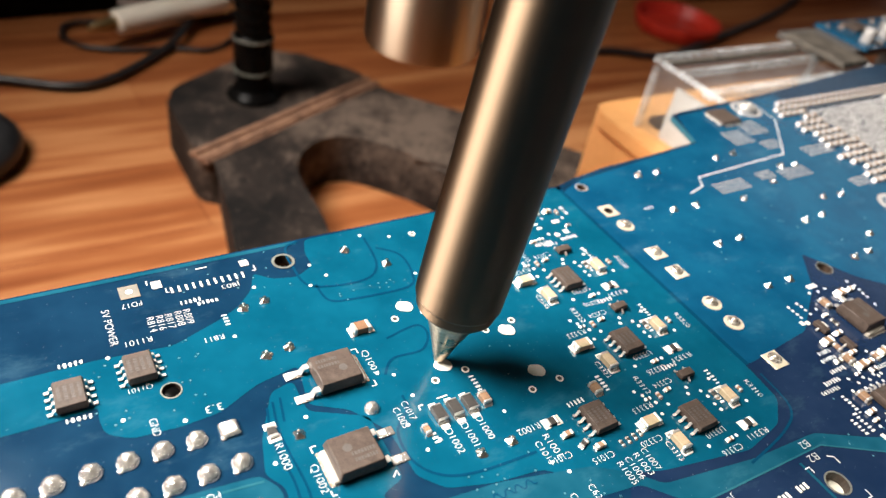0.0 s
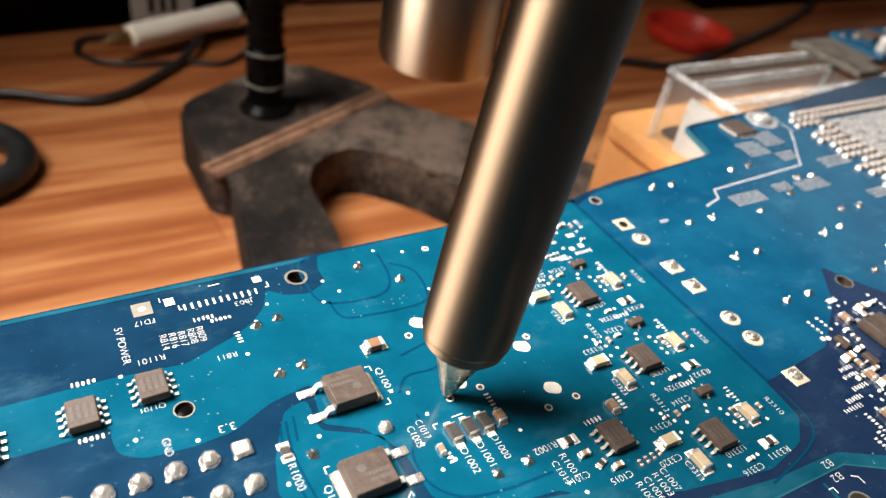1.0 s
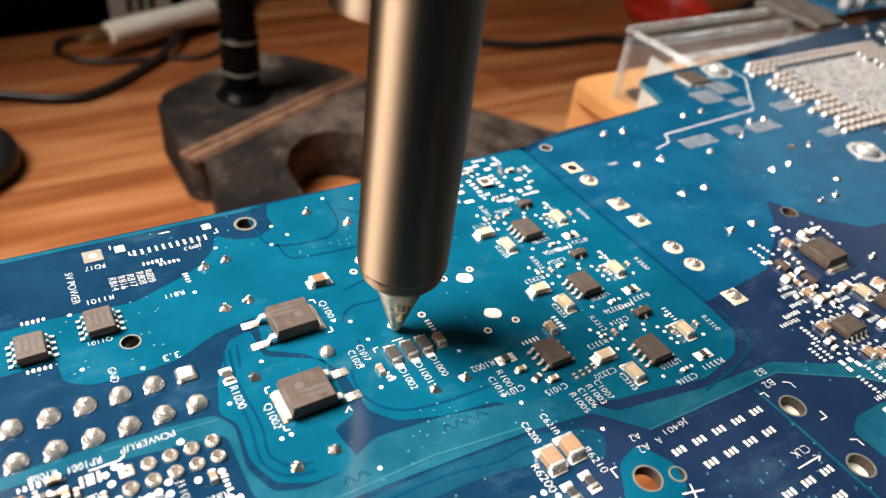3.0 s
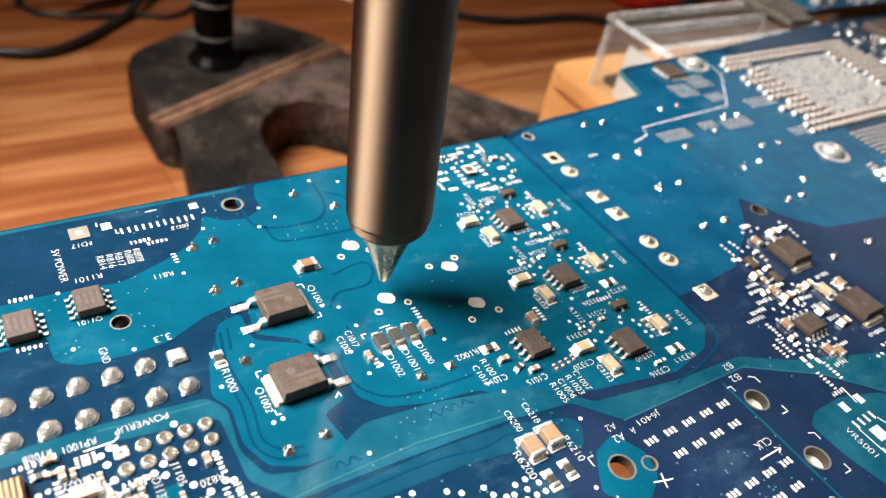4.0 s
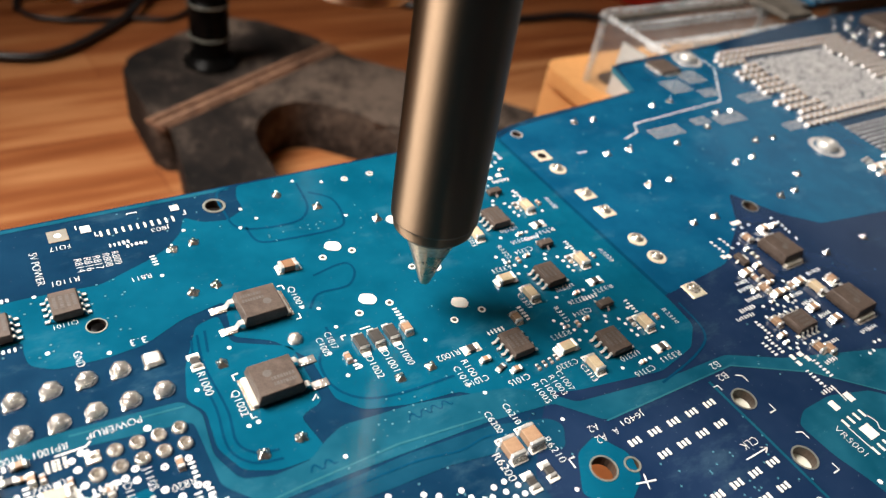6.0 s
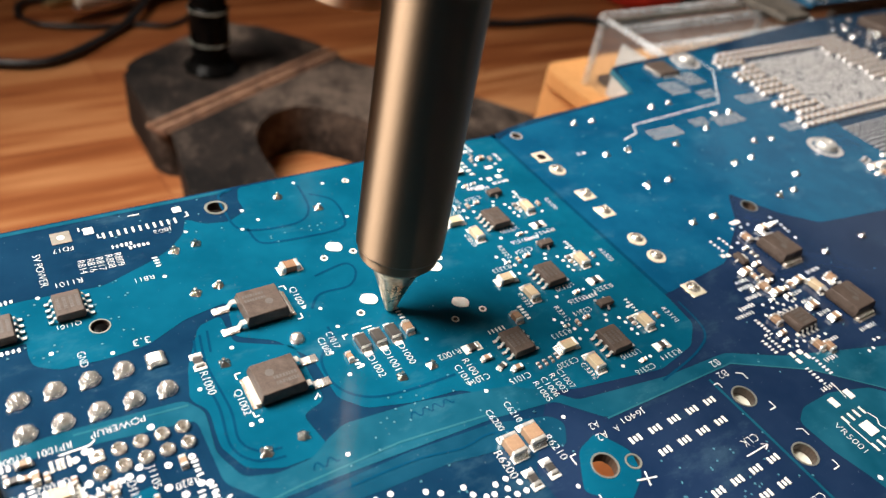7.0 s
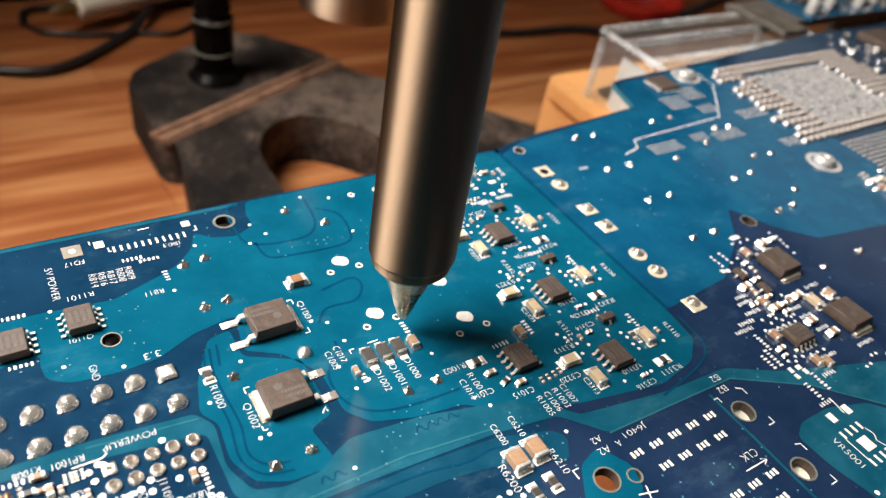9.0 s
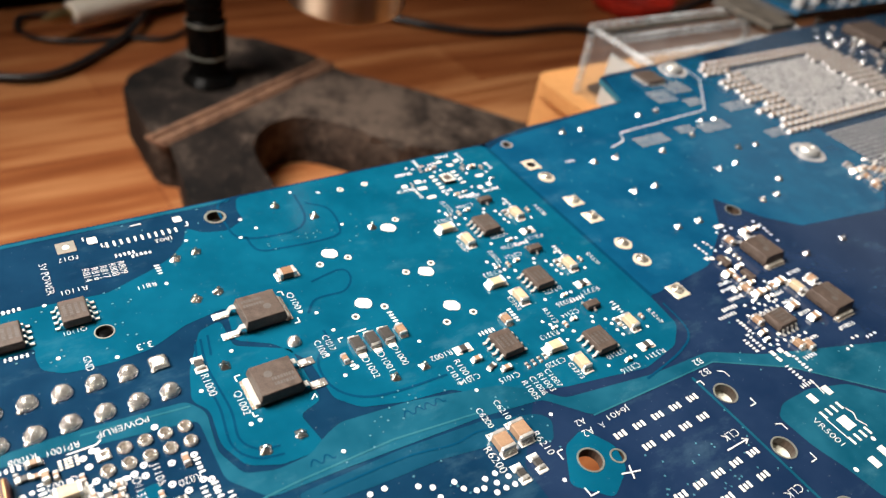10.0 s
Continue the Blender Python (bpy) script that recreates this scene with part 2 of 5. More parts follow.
def box(bm, x0, x1, y0, y1, z0, z1, taper=0.0):
    """A box, its top drawn in by taper."""
    v = [bm.verts.new(p) for p in ((x0, y0, z0), (x1, y0, z0), (x1, y1, z0), (x0, y1, z0))]
    w = [bm.verts.new(p) for p in ((x0 + taper, y0 + taper, z1), (x1 - taper, y0 + taper, z1), (x1 - taper, y1 - taper, z1), (x0 + taper, y1 - taper, z1))]
    bm.faces.new(v[::-1])
    bm.faces.new(w)
    for i in range(4):
        bm.faces.new((v[i], v[(i + 1) % 4], w[(i + 1) % 4], w[i]))
    return bm


def bevelled(bm, width, segments=2):
    bmesh.ops.bevel(bm, geom=bm.edges[:], offset=width, segments=segments, affect="EDGES", profile=0.6)
    return bm


def lathe(bm, profile, sides=24, at=(0, 0), cap=True):
    """Turns (radius, height) pairs round the upright axis."""
    rings = []
    for r, z in profile:
        if r < 1e-6:
            rings.append([bm.verts.new((at[0], at[1], z))])
        else:
            rings.append([bm.verts.new((at[0] + r * math.cos(2 * math.pi * i / sides), at[1] + r * math.sin(2 * math.pi * i / sides), z)) for i in range(sides)])
    for a, b in zip(rings, rings[1:]):
        for i in range(sides):
            j = (i + 1) % sides
            if len(a) == 1 and len(b) == 1:
                continue
            if len(a) == 1:
                bm.faces.new((a[0], b[j], b[i]))
            elif len(b) == 1:
                bm.faces.new((a[i], a[j], b[0]))
            else:
                bm.faces.new((a[i], a[j], b[j], b[i]))
    if cap:
        for ring in (rings[0], rings[-1]):
            if len(ring) > 2:
                bm.faces.new(ring)
    return bm


def prism(bm, outline, z0, z1):
    """A plate of any outline."""
    low = [bm.verts.new((x, y, z0)) for x, y in outline]
    top = [bm.verts.new((x, y, z1)) for x, y in outline]
    faces = [bm.faces.new(low[::-1]), bm.faces.new(top)]
    for i in range(len(low)):
        j = (i + 1) % len(low)
        bm.faces.new((low[i], low[j], top[j], top[i]))
    return faces


def rounded(points, radius, steps=4):
    """The outline with its corners cut to arcs."""
    out = []
    for i, p in enumerate(points):
        p, a, b = Vector(p), Vector(points[i - 1]), Vector(points[(i + 1) % len(points)])
        ra = min(radius, (a - p).length * 0.45, (b - p).length * 0.45)
        s, e = p + (a - p).normalized() * ra, p + (b - p).normalized() * ra
        for k in range(steps + 1):
            f = k / steps
            q = s * (1 - f) ** 2 + p * 2 * f * (1 - f) + e * f * f
            out.append((q.x, q.y))
    return out


def ribbon(bm, points, width, z, thick=0.02, closed=False):
    """A flat strip along a line."""
    pts = [Vector(p) for p in points]
    n = len(pts)
    left, right = [], []
    for i, p in enumerate(pts):
        a = pts[i - 1] if (i or closed) else p
        b = pts[(i + 1) % n] if (i < n - 1 or closed) else p
        d = (b - a).normalized()
        side = Vector((-d.y, d.x)) * width / 2
        left.append(bm.verts.new((p.x + side.x, p.y + side.y, z + thick)))
        right.append(bm.verts.new((p.x - side.x, p.y - side.y, z + thick)))
    for i in range(n if closed else n - 1):
        j = (i + 1) % n
        bm.faces.new((right[i], right[j], left[j], left[i]))
    return bm


def smooth_line(points, steps=6):
    """A line rounded through its points."""
    pts = [Vector(p) for p in points]
    pts = [pts[0]] + pts + [pts[-1]]
    out = []
    for i in range(1, len(pts) - 2):
        a, b, c, d = pts[i - 1:i + 3]
        for k in range(steps):
            f = k / steps
            out.append(0.5 * (2 * b + (c - a) * f + (2 * a - 5 * b + 4 * c - d) * f * f + (3 * b - a - 3 * c + d) * f ** 3))
    return out + [pts[-1]]


def tube(bm, points, radius, sides=10, caps=True):
    """A round cord along a line of 3D points."""
    pts = [Vector(p) for p in points]
    rings = []
    for i, p in enumerate(pts):
        d = (pts[min(i + 1, len(pts) - 1)] - pts[max(i - 1, 0)]).normalized()
        u = d.cross(Vector((0, 0, 1)))
        u = u.normalized() if u.length > 1e-4 else Vector((1, 0, 0))
        v = u.cross(d)
        rings.append([bm.verts.new(p + (u * math.cos(2 * math.pi * k / sides) + v * math.sin(2 * math.pi * k / sides)) * radius) for k in range(sides)])
    for a, b in zip(rings, rings[1:]):
        for k in range(sides):
            bm.faces.new((a[k], a[(k + 1) % sides], b[(k + 1) % sides], b[k]))
    if caps:
        bm.faces.new(rings[0][::-1])
        bm.faces.new(rings[-1])
    return bm


# ---- the room and the table ----
def room():
    x0, x1, y0, y1, z0, z1 = -1.6, 2.2, -1.8, 1.7, -0.862, 1.75
    for name, a in (("wall_west", (x0 - 0.1, x0, y0, y1, z0, z1)),
                    ("wall_south", (x0, x1, y0 - 0.1, y0, z0, z1)), ("wall_north", (x0, x1, y1, y1 + 0.1, z0, z1)),
                    ("floor", (x0, x1, y0, y1, z0 - 0.1, z0)), ("ceiling", (x0, x1, y0, y1, z1, z1 + 0.1))):
        bm = box(bmesh.new(), *[c * 1000 for c in a])
        ob = part(name, bm, WALL)
        tagged(ob, "plain warm painted room surface in dim light", name.split("_")[0], kind="structure")
    wx, wy0, wy1, wz0, wz1 = WINDOW
    bm = bmesh.new()
    for a in ((y0, wy0, z0, z1), (wy1, y1, z0, z1), (wy0, wy1, z0, wz0), (wy0, wy1, wz1, z1)):
        box(bm, *[c * 1000 for c in (x1, x1 + 0.1, *a)])
    tagged(part("wall_east", bm, WALL), "plain warm painted wall with a window opening", "wall", kind="structure")
    w = thing("window_1", "plain white-framed window in the painted wall at dusk", "window", pose(wx, (wy0 + wy1) / 2, wz0), kind="structure")
    half, high = (wy1 - wy0) * 500, (wz1 - wz0) * 1000
    for a in ((-half, -half + 40, 0, high), (half - 40, half, 0, high), (-half + 40, half - 40, 0, 40), (-half + 40, half - 40, high - 40, high)):
        part("window_frame", bevelled(box(bmesh.new(), 20, 70, *a), 3, 1), WHITE, w)
    part("pane", box(bmesh.new(), 42, 48, -half + 40, half - 40, 40, high - 40), CLEAR, w, "clear glass pane").visible_shadow = False


def table():
    t = thing("table", "reddish brown wood laminate workbench top with long grain", "table", here(250, 300, TABLE))
    bm = box(bmesh.new(), -900, 900, -700, 500, -28, 0)
    bevelled(bm, 2.0)
    part("tabletop", bm, WOOD, t)
    for x in (-850, 850):
        for y in (-650, 450):
            part("leg", bevelled(box(bmesh.new(), x - 25, x + 25, y - 25, y + 25, -750, -28), 2), BLACK, t)


room()
table()

# ---- the circuit board ----
board = thing("circuit_board", "blue computer circuit board with soldered parts, lying underside up", "circuit board")
OUTLINE = [(-90, -150), (330, -150), (330, 66), (240, 65), (205, 61), (181, 58.2), (140, 55.4), (135.5, 54.5), (131.8, 41.6), (110, 39.3), (97, 38.4), (87, 36.6),
           (82, 35.2), (-90, 34.8)]
HOLES = [(18.2, 30.1, 1.5), (-5.2, 9.2, 1.25), (86.8, 33.1, 1.1), (120.2, -6.7, 1.6), (47.2, -41.4, 1.75), (51.3, -42.7, 0.95), (75.9, -41.9, 1.75), (75.9, -53.3, 1.75), (87.0, 24.0, 1.0), (75.9, -64.6, 1.75)]


def near_hole(x, y, extra=0.0):
    return any((x - hx) ** 2 + (y - hy) ** 2 < (r + extra) ** 2 for hx, hy, r in HOLES)


def substrate():
    """The plate, its holes cut through."""
    bm = bmesh.new()
    edges = []
    for loop in [OUTLINE] + [[(x + r * math.cos(a * math.pi / 10), y + r * math.sin(a * math.pi / 10)) for a in range(20)] for x, y, r in HOLES]:
        v = [bm.verts.new((x, y, 0)) for x, y in loop]
        edges += [bm.edges.new((v[i], v[(i + 1) % len(v)])) for i in range(len(v))]
    bmesh.ops.triangle_fill(bm, edges=edges, use_beauty=True)
    made = bmesh.ops.extrude_face_region(bm, geom=bm.faces[:])
    bmesh.ops.translate(bm, verts=[g for g in made["geom"] if isinstance(g, bmesh.types.BMVert)], vec=(0, 0, -1.6))
    bmesh.ops.recalc_face_normals(bm, faces=bm.faces)
    bm.faces.ensure_lookup_table()
    for f in bm.faces:
        c = f.calc_center_median()
        f.material_index = 0 if abs(f.normal.z) > 0.5 else 2 if near_hole(c.x, c.y, 0.3) else 1
    mesh = finish("substrate", bm)
    mesh.materials.append(NAVY)
    mesh.materials.append(EDGE)
    mesh.materials.append(BORE)
    link_mesh("substrate", mesh, NAVY, board, label="dark blue lacquered board with drilled holes")


def zone(name, outline, mat, z, radius=1.0, cut=True):
    """A copper area below the lacquer: a thin raised sheet, holes left open."""
    bm = bmesh.new()
    edges = []
    ring = rounded(outline, radius)
    loops = [ring]
    if cut:
        def inside(px, py):
            c = False
            for (ax, ay), (bx, by) in zip(ring, ring[1:] + ring[:1]):
                if (ay > py) != (by > py) and px < (bx - ax) * (py - ay) / (by - ay) + ax:
                    c = not c
            return c
        for x, y, r in HOLES:
            q = r + 0.05
            spots = [(x + q * math.cos(a * math.pi / 10), y + q * math.sin(a * math.pi / 10)) for a in range(20)]
            if all(inside(*s) for s in spots):
                loops.append(spots)
    for loop in loops:
        v = [bm.verts.new((x, y, z)) for x, y in loop]
        edges += [bm.edges.new((v[i], v[(i + 1) % len(v)])) for i in range(len(v))]
    bmesh.ops.triangle_fill(bm, edges=edges, use_beauty=True)
    for f in bm.faces:
        if f.normal.z < 0:
            f.normal_flip()
    bm.transform(Matrix.Scale(MM, 4))
    mesh = bpy.data.meshes.new(name)
    bm.to_mesh(mesh)
    bm.free()
    return link_mesh(name, mesh, mat, board)


substrate()
zone("bare_area", [(38, -38), (47.5, -28), (81, -19), (118, 1), (126, -9), (160, -18), (215, -24), (215, -140), (38, -140)], VIOLET, 0.025)
zone("copper_area", [(-90, 18.2), (-13.1, 18.2), (-3, 17.3), (4.6, 20.2), (8, 22), (11, 25), (12.5, 28.8), (15, 26.5), (19, 25.6), (22.5, 27.6), (22.4, 30.9), (23.6, 34.5), (79, 34.9),
                     (81.2, 34.4), (81, 27), (81, -20.7), (80.4, -27), (76.1, -30.6), (67.8, -32.2), (52.8, -29.5), (39.9, -25.4), (36.1, -22.2), (28.8, -21.3), (22.5, -19.4), (19.7, -16.2),
                     (19.5, -8.4), (16, -3), (11, 0), (12.2, 7.2), (5.7, 6), (-0.2, 3.2), (-5.5, 2.8), (-11.5, 3.3), (-14.3, 5.2), (-14.6, 8), (-14.3, 9.8), (-18.9, 9.4), (-90, 9.4)], TEAL, 0.05)
zone("copper_area", [(3.4, -3), (7, 4), (10.5, 4.8), (10.5, -1), (18, -5), (18, -15.7), (14.3, -16.9), (15.5, -23.4), (9, -23.2), (5, -21.3), (3.2, -17), (3.7, -11), (2.0, -8.4)], TEAL, 0.05)
zone("copper_rim", [(-90, 33.75), (22, 33.85), (22, 34.7), (-90, 34.6)], BAND, 0.05, 0.2)
zone("copper_area", [(-90, -6), (-12.6, -6.9), (1.4, -8.2), (3.2, -11), (2.5, -17.7), (4.3, -22.3), (8.1, -23.6), (13, -23.4), (15.8, -21.6), (18.6, -20.4), (23.7, -20.9), (29.2, -21.4), (35.3, -22.8), (43, -24.6), (48, -28), (51, -31.1), (67.4, -33.6), (80.3, -34.2),
                     (89.3, -38.9), (114.7, -47.1), (180, -75), (180, -90), (103.2, -53.9), (91.6, -43), (79.3, -36), (52.9, -35.5), (47.6, -29.8), (37.1, -28.4), (15.2, -27.3), (6, -27),
                     (2, -22.1), (1.8, -11.9), (-21.1, -8.7), (-90, -8.2)], BAND, 0.06)
zone("copper_area", [(81.8, 33), (88, 35.6), (131, 40.8), (136.5, 53.5), (181, 56.9), (177.5, -9.7), (159, -20.8), (131.4, -16.9), (125, -11.1), (119.3, -1.6), (112, -10), (99.4, -17.9), (81.8, -19.7)], BLUE, 0.05)
zone("copper_area", [(83.2, -47.6), (90, -47.6), (97.8, -50), (110, -62), (118, -90), (82.7, -66.1), (81.9, -60.3), (80.6, -55.2), (80.2, -49.2)], BAND, 0.05)
zone("copper_area", [(45.4, -37.9), (49.6, -36.7), (52.2, -41.2), (51.1, -44.8), (46.3, -47.5), (41.9, -43.2)], TEAL, 0.05)
zone("copper_area", [(9, -28.1), (24, -28.0), (37, -29), (45.4, -31.6), (46.6, -33.4), (44.4, -36.6), (36, -33.2), (28, -31.8), (18, -31.4), (10, -30.6)], MID, 0.05)


def traces(rows):
    for name, width, pts in rows:
        part(name, ribbon(bmesh.new(), smooth_line(pts), width, 0.085), TRACE, board)


traces((("trace_gap", 0.95, [(81.4, 33.8), (81.4, 30.2), (81.4, -19.7)]),
                         ("trace", 0.45, [(22.3, 34.4), (19.7, 33.2), (19.2, 28), (20.5, 22.6), (29.2, 21.2), (33.1, 24.3), (34, 31.7)]),
                         ("trace", 0.45, [(21.2, 22.8), (21.8, 18.6), (25.9, 17.5), (35.5, 17.1), (37.9, 19.7), (38.2, 25.2), (34.9, 28.4)]),
                         ("trace", 0.40, [(26.8, 7.5), (32.5, 8.5), (33.5, 6.2), (31, 3.4), (25.9, 3.4), (23.4, 0.9)]),
                         ("trace", 0.40, [(24, -3.5), (23.5, -6), (20.5, -9), (20.3, -14), (23, -17.5), (28, -19), (37, -19.5)])))
traces((("trace", 0.35, [(5.6, 1.5), (4.6, -4), (5.0, -11), (4.4, -17.5), (6.4, -20.8), (10, -21.8)]), ("trace", 0.35, [(6.6, 2.2), (5.8, -3.5), (6.2, -12), (5.6, -17), (7.2, -19.6), (10, -20.4)]), ("trace", 0.35, [(7.8, 2.6), (7.0, -1.5)]),
                         ("trace", 0.3, [(12, -29.2), (24, -29.4), (31, -30.6), (36, -30.4), (43, -33)]),
                         ("trace", 0.40, [(82, -22), (81, -29), (76, -32), (66, -34)])))
for pts in ([(4, -26.8), (9.7, -26.4), (24, -26.2), (37.3, -27.6)], [(52.9, -35.6), (79.3, -36.2), (91.6, -43.2), (103.2, -54.1)], [(1.6, -9.2), (-12, -7.9)]):
    part("trace", ribbon(bmesh.new(), pts, 0.28, 0.09), RIDGE, board, "pale raised edge of a copper area")
for x0, y0 in ((12.2, -25.2), (27.2, -23.6), (30.6, -23.6)):
    part("trace", ribbon(bmesh.new(), smooth_line([(x0 + 0.45 * k, y0 + (0.75 if k % 4 in (1, 2) else 0.0)) for k in range(9)], 3), 0.22, 0.09), TRACE, board, "winding dark trace")

# ---- parts of the board, one mesh for each kind ----
TOP = 0.1


def mesh_of(name, build, mat, smooth=35.0):
    mesh = finish(name, build(bmesh.new()), smooth)
    mesh.materials.append(mat)
    return mesh


def gullwing(bm, reach=1.0, width=0.42, high=0.75):
    """A bent lead that leaves the body along +x."""
    line = [(0, high), (reach * 0.35, high), (reach * 0.60, 0.1), (reach * 1.15, 0.1)]
    rows = []
    for k, (x, z) in enumerate(line):
        rows.append([bm.verts.new((x, s * width / 2, z + d)) for d in (0.0, 0.18) for s in (-1, 1)])
    for a, b in zip(rows, rows[1:]):
        for p, q in ((0, 1), (1, 3), (3, 2), (2, 0)):
            bm.faces.new((a[p], a[q], b[q], b[p]))
    bm.faces.new((rows[0][0], rows[0][1], rows[0][3], rows[0][2]))
    bm.faces.new((rows[-1][0], rows[-1][1], rows[-1][3], rows[-1][2]))
    return bm


def chip_body(w, h, z, taper=0.18):
    def build(bm):
        mid = 0.15 + z * 0.5
        rows = []
        for zz, inn in ((0.15, taper), (mid, 0.0), (z, taper)):
            rows.append([bm.verts.new((sx * (w / 2 - inn), sy * (h / 2 - inn), zz)) for sx, sy in ((-1, -1), (1, -1), (1, 1), (-1, 1))])
        for a, b in zip(rows, rows[1:]):
            for i in range(4):
                bm.faces.new((a[i], a[(i + 1) % 4], b[(i + 1) % 4], b[i]))
        bm.faces.new(rows[0][::-1])
        bm.faces.new(rows[-1])
        return bevelled(bm, 0.07, 1)
    return build


def marks(w, h, z, rows, seed):
    """Bars where the printing on a chip is too small to read."""
    rng = random.Random(seed)

    def build(bm):
        for r in range(rows):
            y = h * (0.5 - (r + 0.5) / rows)
            x = -w / 2
            while x < w / 2 - 0.15:
                k = rng.uniform(0.18, 0.42)
                box(bm, x, min(x + k, w / 2), y - h / rows * 0.28, y + h / rows * 0.28, z, z + 0.012)
                x += k + 0.13
        return bm
    return build


LEAD = mesh_of("lead", gullwing, TIN, 30)
SMALL_LEAD = mesh_of("lead", lambda bm: gullwing(bm, 0.6, 0.3, 0.4), TIN, 30)
SOIC = mesh_of("chip_body", chip_body(3.9, 4.9, 1.6), EPOXY, 30)
SOT = mesh_of("chip_body", chip_body(1.5, 2.9, 1.05, 0.1), EPOXY, 30)
SOIC_MARK = mesh_of("marking", marks(2.4, 3.4, 1.61, 4, 3), MARK)


def child(name, mesh, parent, at, label=""):
    return link_mesh(name, mesh, None, parent, at, label)


def soic(x, y, turn=0.0, label=""):
    ob = child("chip", SOIC, board, here(x, y, TOP, turn), label or "dark grey eight-pin chip")
    child("marking", SOIC_MARK, ob, here(0, 0, 0, 90))
    for side in (0, 180):
        for k in range(4):
            yy = (k - 1.5) * 1.27
            c = math.cos(radians(side))
            child("lead", LEAD, ob, here(1.85 * c, yy * c, 0, side))
    return ob


def sot(x, y, turn=0.0):
    ob = child("transistor", SOT, board, here(x, y, TOP, turn), "small black three-legged transistor")
    for px, py, a in ((0.7, 0.95, 0), (0.7, -0.95, 0), (-0.7, 0, 180)):
        child("lead", SMALL_LEAD, ob, here(px, py, 0, a))
    return ob


def power_body(bm):
    rows = []
    for zz, inn in ((0.1, 0.25), (1.0, 0.0), (2.3, 0.3)):
        rows.append([bm.verts.new((sx * (3.3 - inn), sy * (3.05 - inn), zz)) for sx, sy in ((-1, -1), (1, -1), (1, 1), (-1, 1))])
    for a, b in zip(rows, rows[1:]):
        for i in range(4):
            bm.faces.new((a[i], a[(i + 1) % 4], b[(i + 1) % 4], b[i]))
    bm.faces.new(rows[0][::-1])
    bm.faces.new(rows[-1])
    return bevelled(bm, 0.1, 1)


POWER = mesh_of("power_transistor", power_body, EPOXY, 30)
POWER_TAB = mesh_of("tab", lambda bm: bevelled(box(bm, -3.95, -3.1, -2.6, 2.6, 0.05, 0.6), 0.12, 1), TABMAT, 30)
POWER_PAD = mesh_of("tab_pad", lambda bm: box(bm, -4.4, -3.2, -2.75, 2.75, 0, 0.06), TARNISH)
POWER_LEAD = mesh_of("lead", lambda bm: gullwing(bm, 2.2, 0.95, 1.0), TIN, 30)
LEAD_PAD = mesh_of("lead_pad", lambda bm: bevelled(box(bm, -1.3, 1.3, -0.75, 0.75, 0, 0.16, 0.1), 0.05, 1), SOLDER)
POWER_DIMPLE = mesh_of("marking", lambda bm: lathe(bm, [(0.62, 2.3), (0.62, 2.312)], 18), MARK)
POWER_MARK = mesh_of("marking", marks(3.4, 2.0, 2.3, 2, 9), MARK)


def power_transistor(x, y, turn=0.0, scale=1.0):
    """The leads leave along +x before the turn."""
    ob = child("power_transistor", POWER, board, here(x, y, TOP, turn) @ Matrix.Scale(scale, 4), "dark grey power transistor with tinned tab and two legs")
    child("tab", POWER_TAB, ob, None)
    child("tab_pad", POWER_PAD, ob, None)
    child("marking", POWER_DIMPLE, ob, here(-0.9, 0.6))
    child("marking", POWER_MARK, ob, here(0.8, -1.0, 0, 180))
    for s in (-1, 1):
        child("lead", POWER_LEAD, ob, here(3.2, s * 2.28))
        child("lead_pad", LEAD_PAD, ob, here(5.6, s * 2.28))
    return ob


def two_pole(name, length, width, high, end, mat, ends=None):
    """Meshes of a part with a body and two tinned ends, long along x."""
    body = mesh_of(name, lambda bm: bevelled(box(bm, -length / 2 + end, length / 2 - end, -width / 2 + 0.02, width / 2 - 0.02, 0.05, high - 0.03), 0.05, 1), mat, 30)
    cap = mesh_of("terminal", lambda bm: bevelled(box(bm, length / 2 - end, length / 2, -width / 2, width / 2, 0.02, high), 0.08, 1), ends or TIN, 30)
    fillet = mesh_of("solder_fillet", lambda bm: fillet_shape(bm, length / 2, width, high), ends or SOLDER, 40)
    return body, cap, fillet


def fillet_shape(bm, x, w, high):
    line = [(x, high * 0.55), (x + w * 0.12, high * 0.2), (x + w * 0.28, 0.02)]
    rows = [[bm.verts.new((a, s * w * k, z)) for s in (-1, 1)] for (a, z), k in zip(line, (0.48, 0.52, 0.46))]
    base = [bm.verts.new((x, s * w * 0.5, 0)) for s in (-1, 1)]
    for a, b in zip(rows, rows[1:]):
        bm.faces.new((a[0], a[1], b[1], b[0]))
    bm.faces.new((base[0], rows[0][0], rows[1][0], rows[2][0]))
    bm.faces.new((base[1], rows[2][1], rows[1][1], rows[0][1]))
    return bm


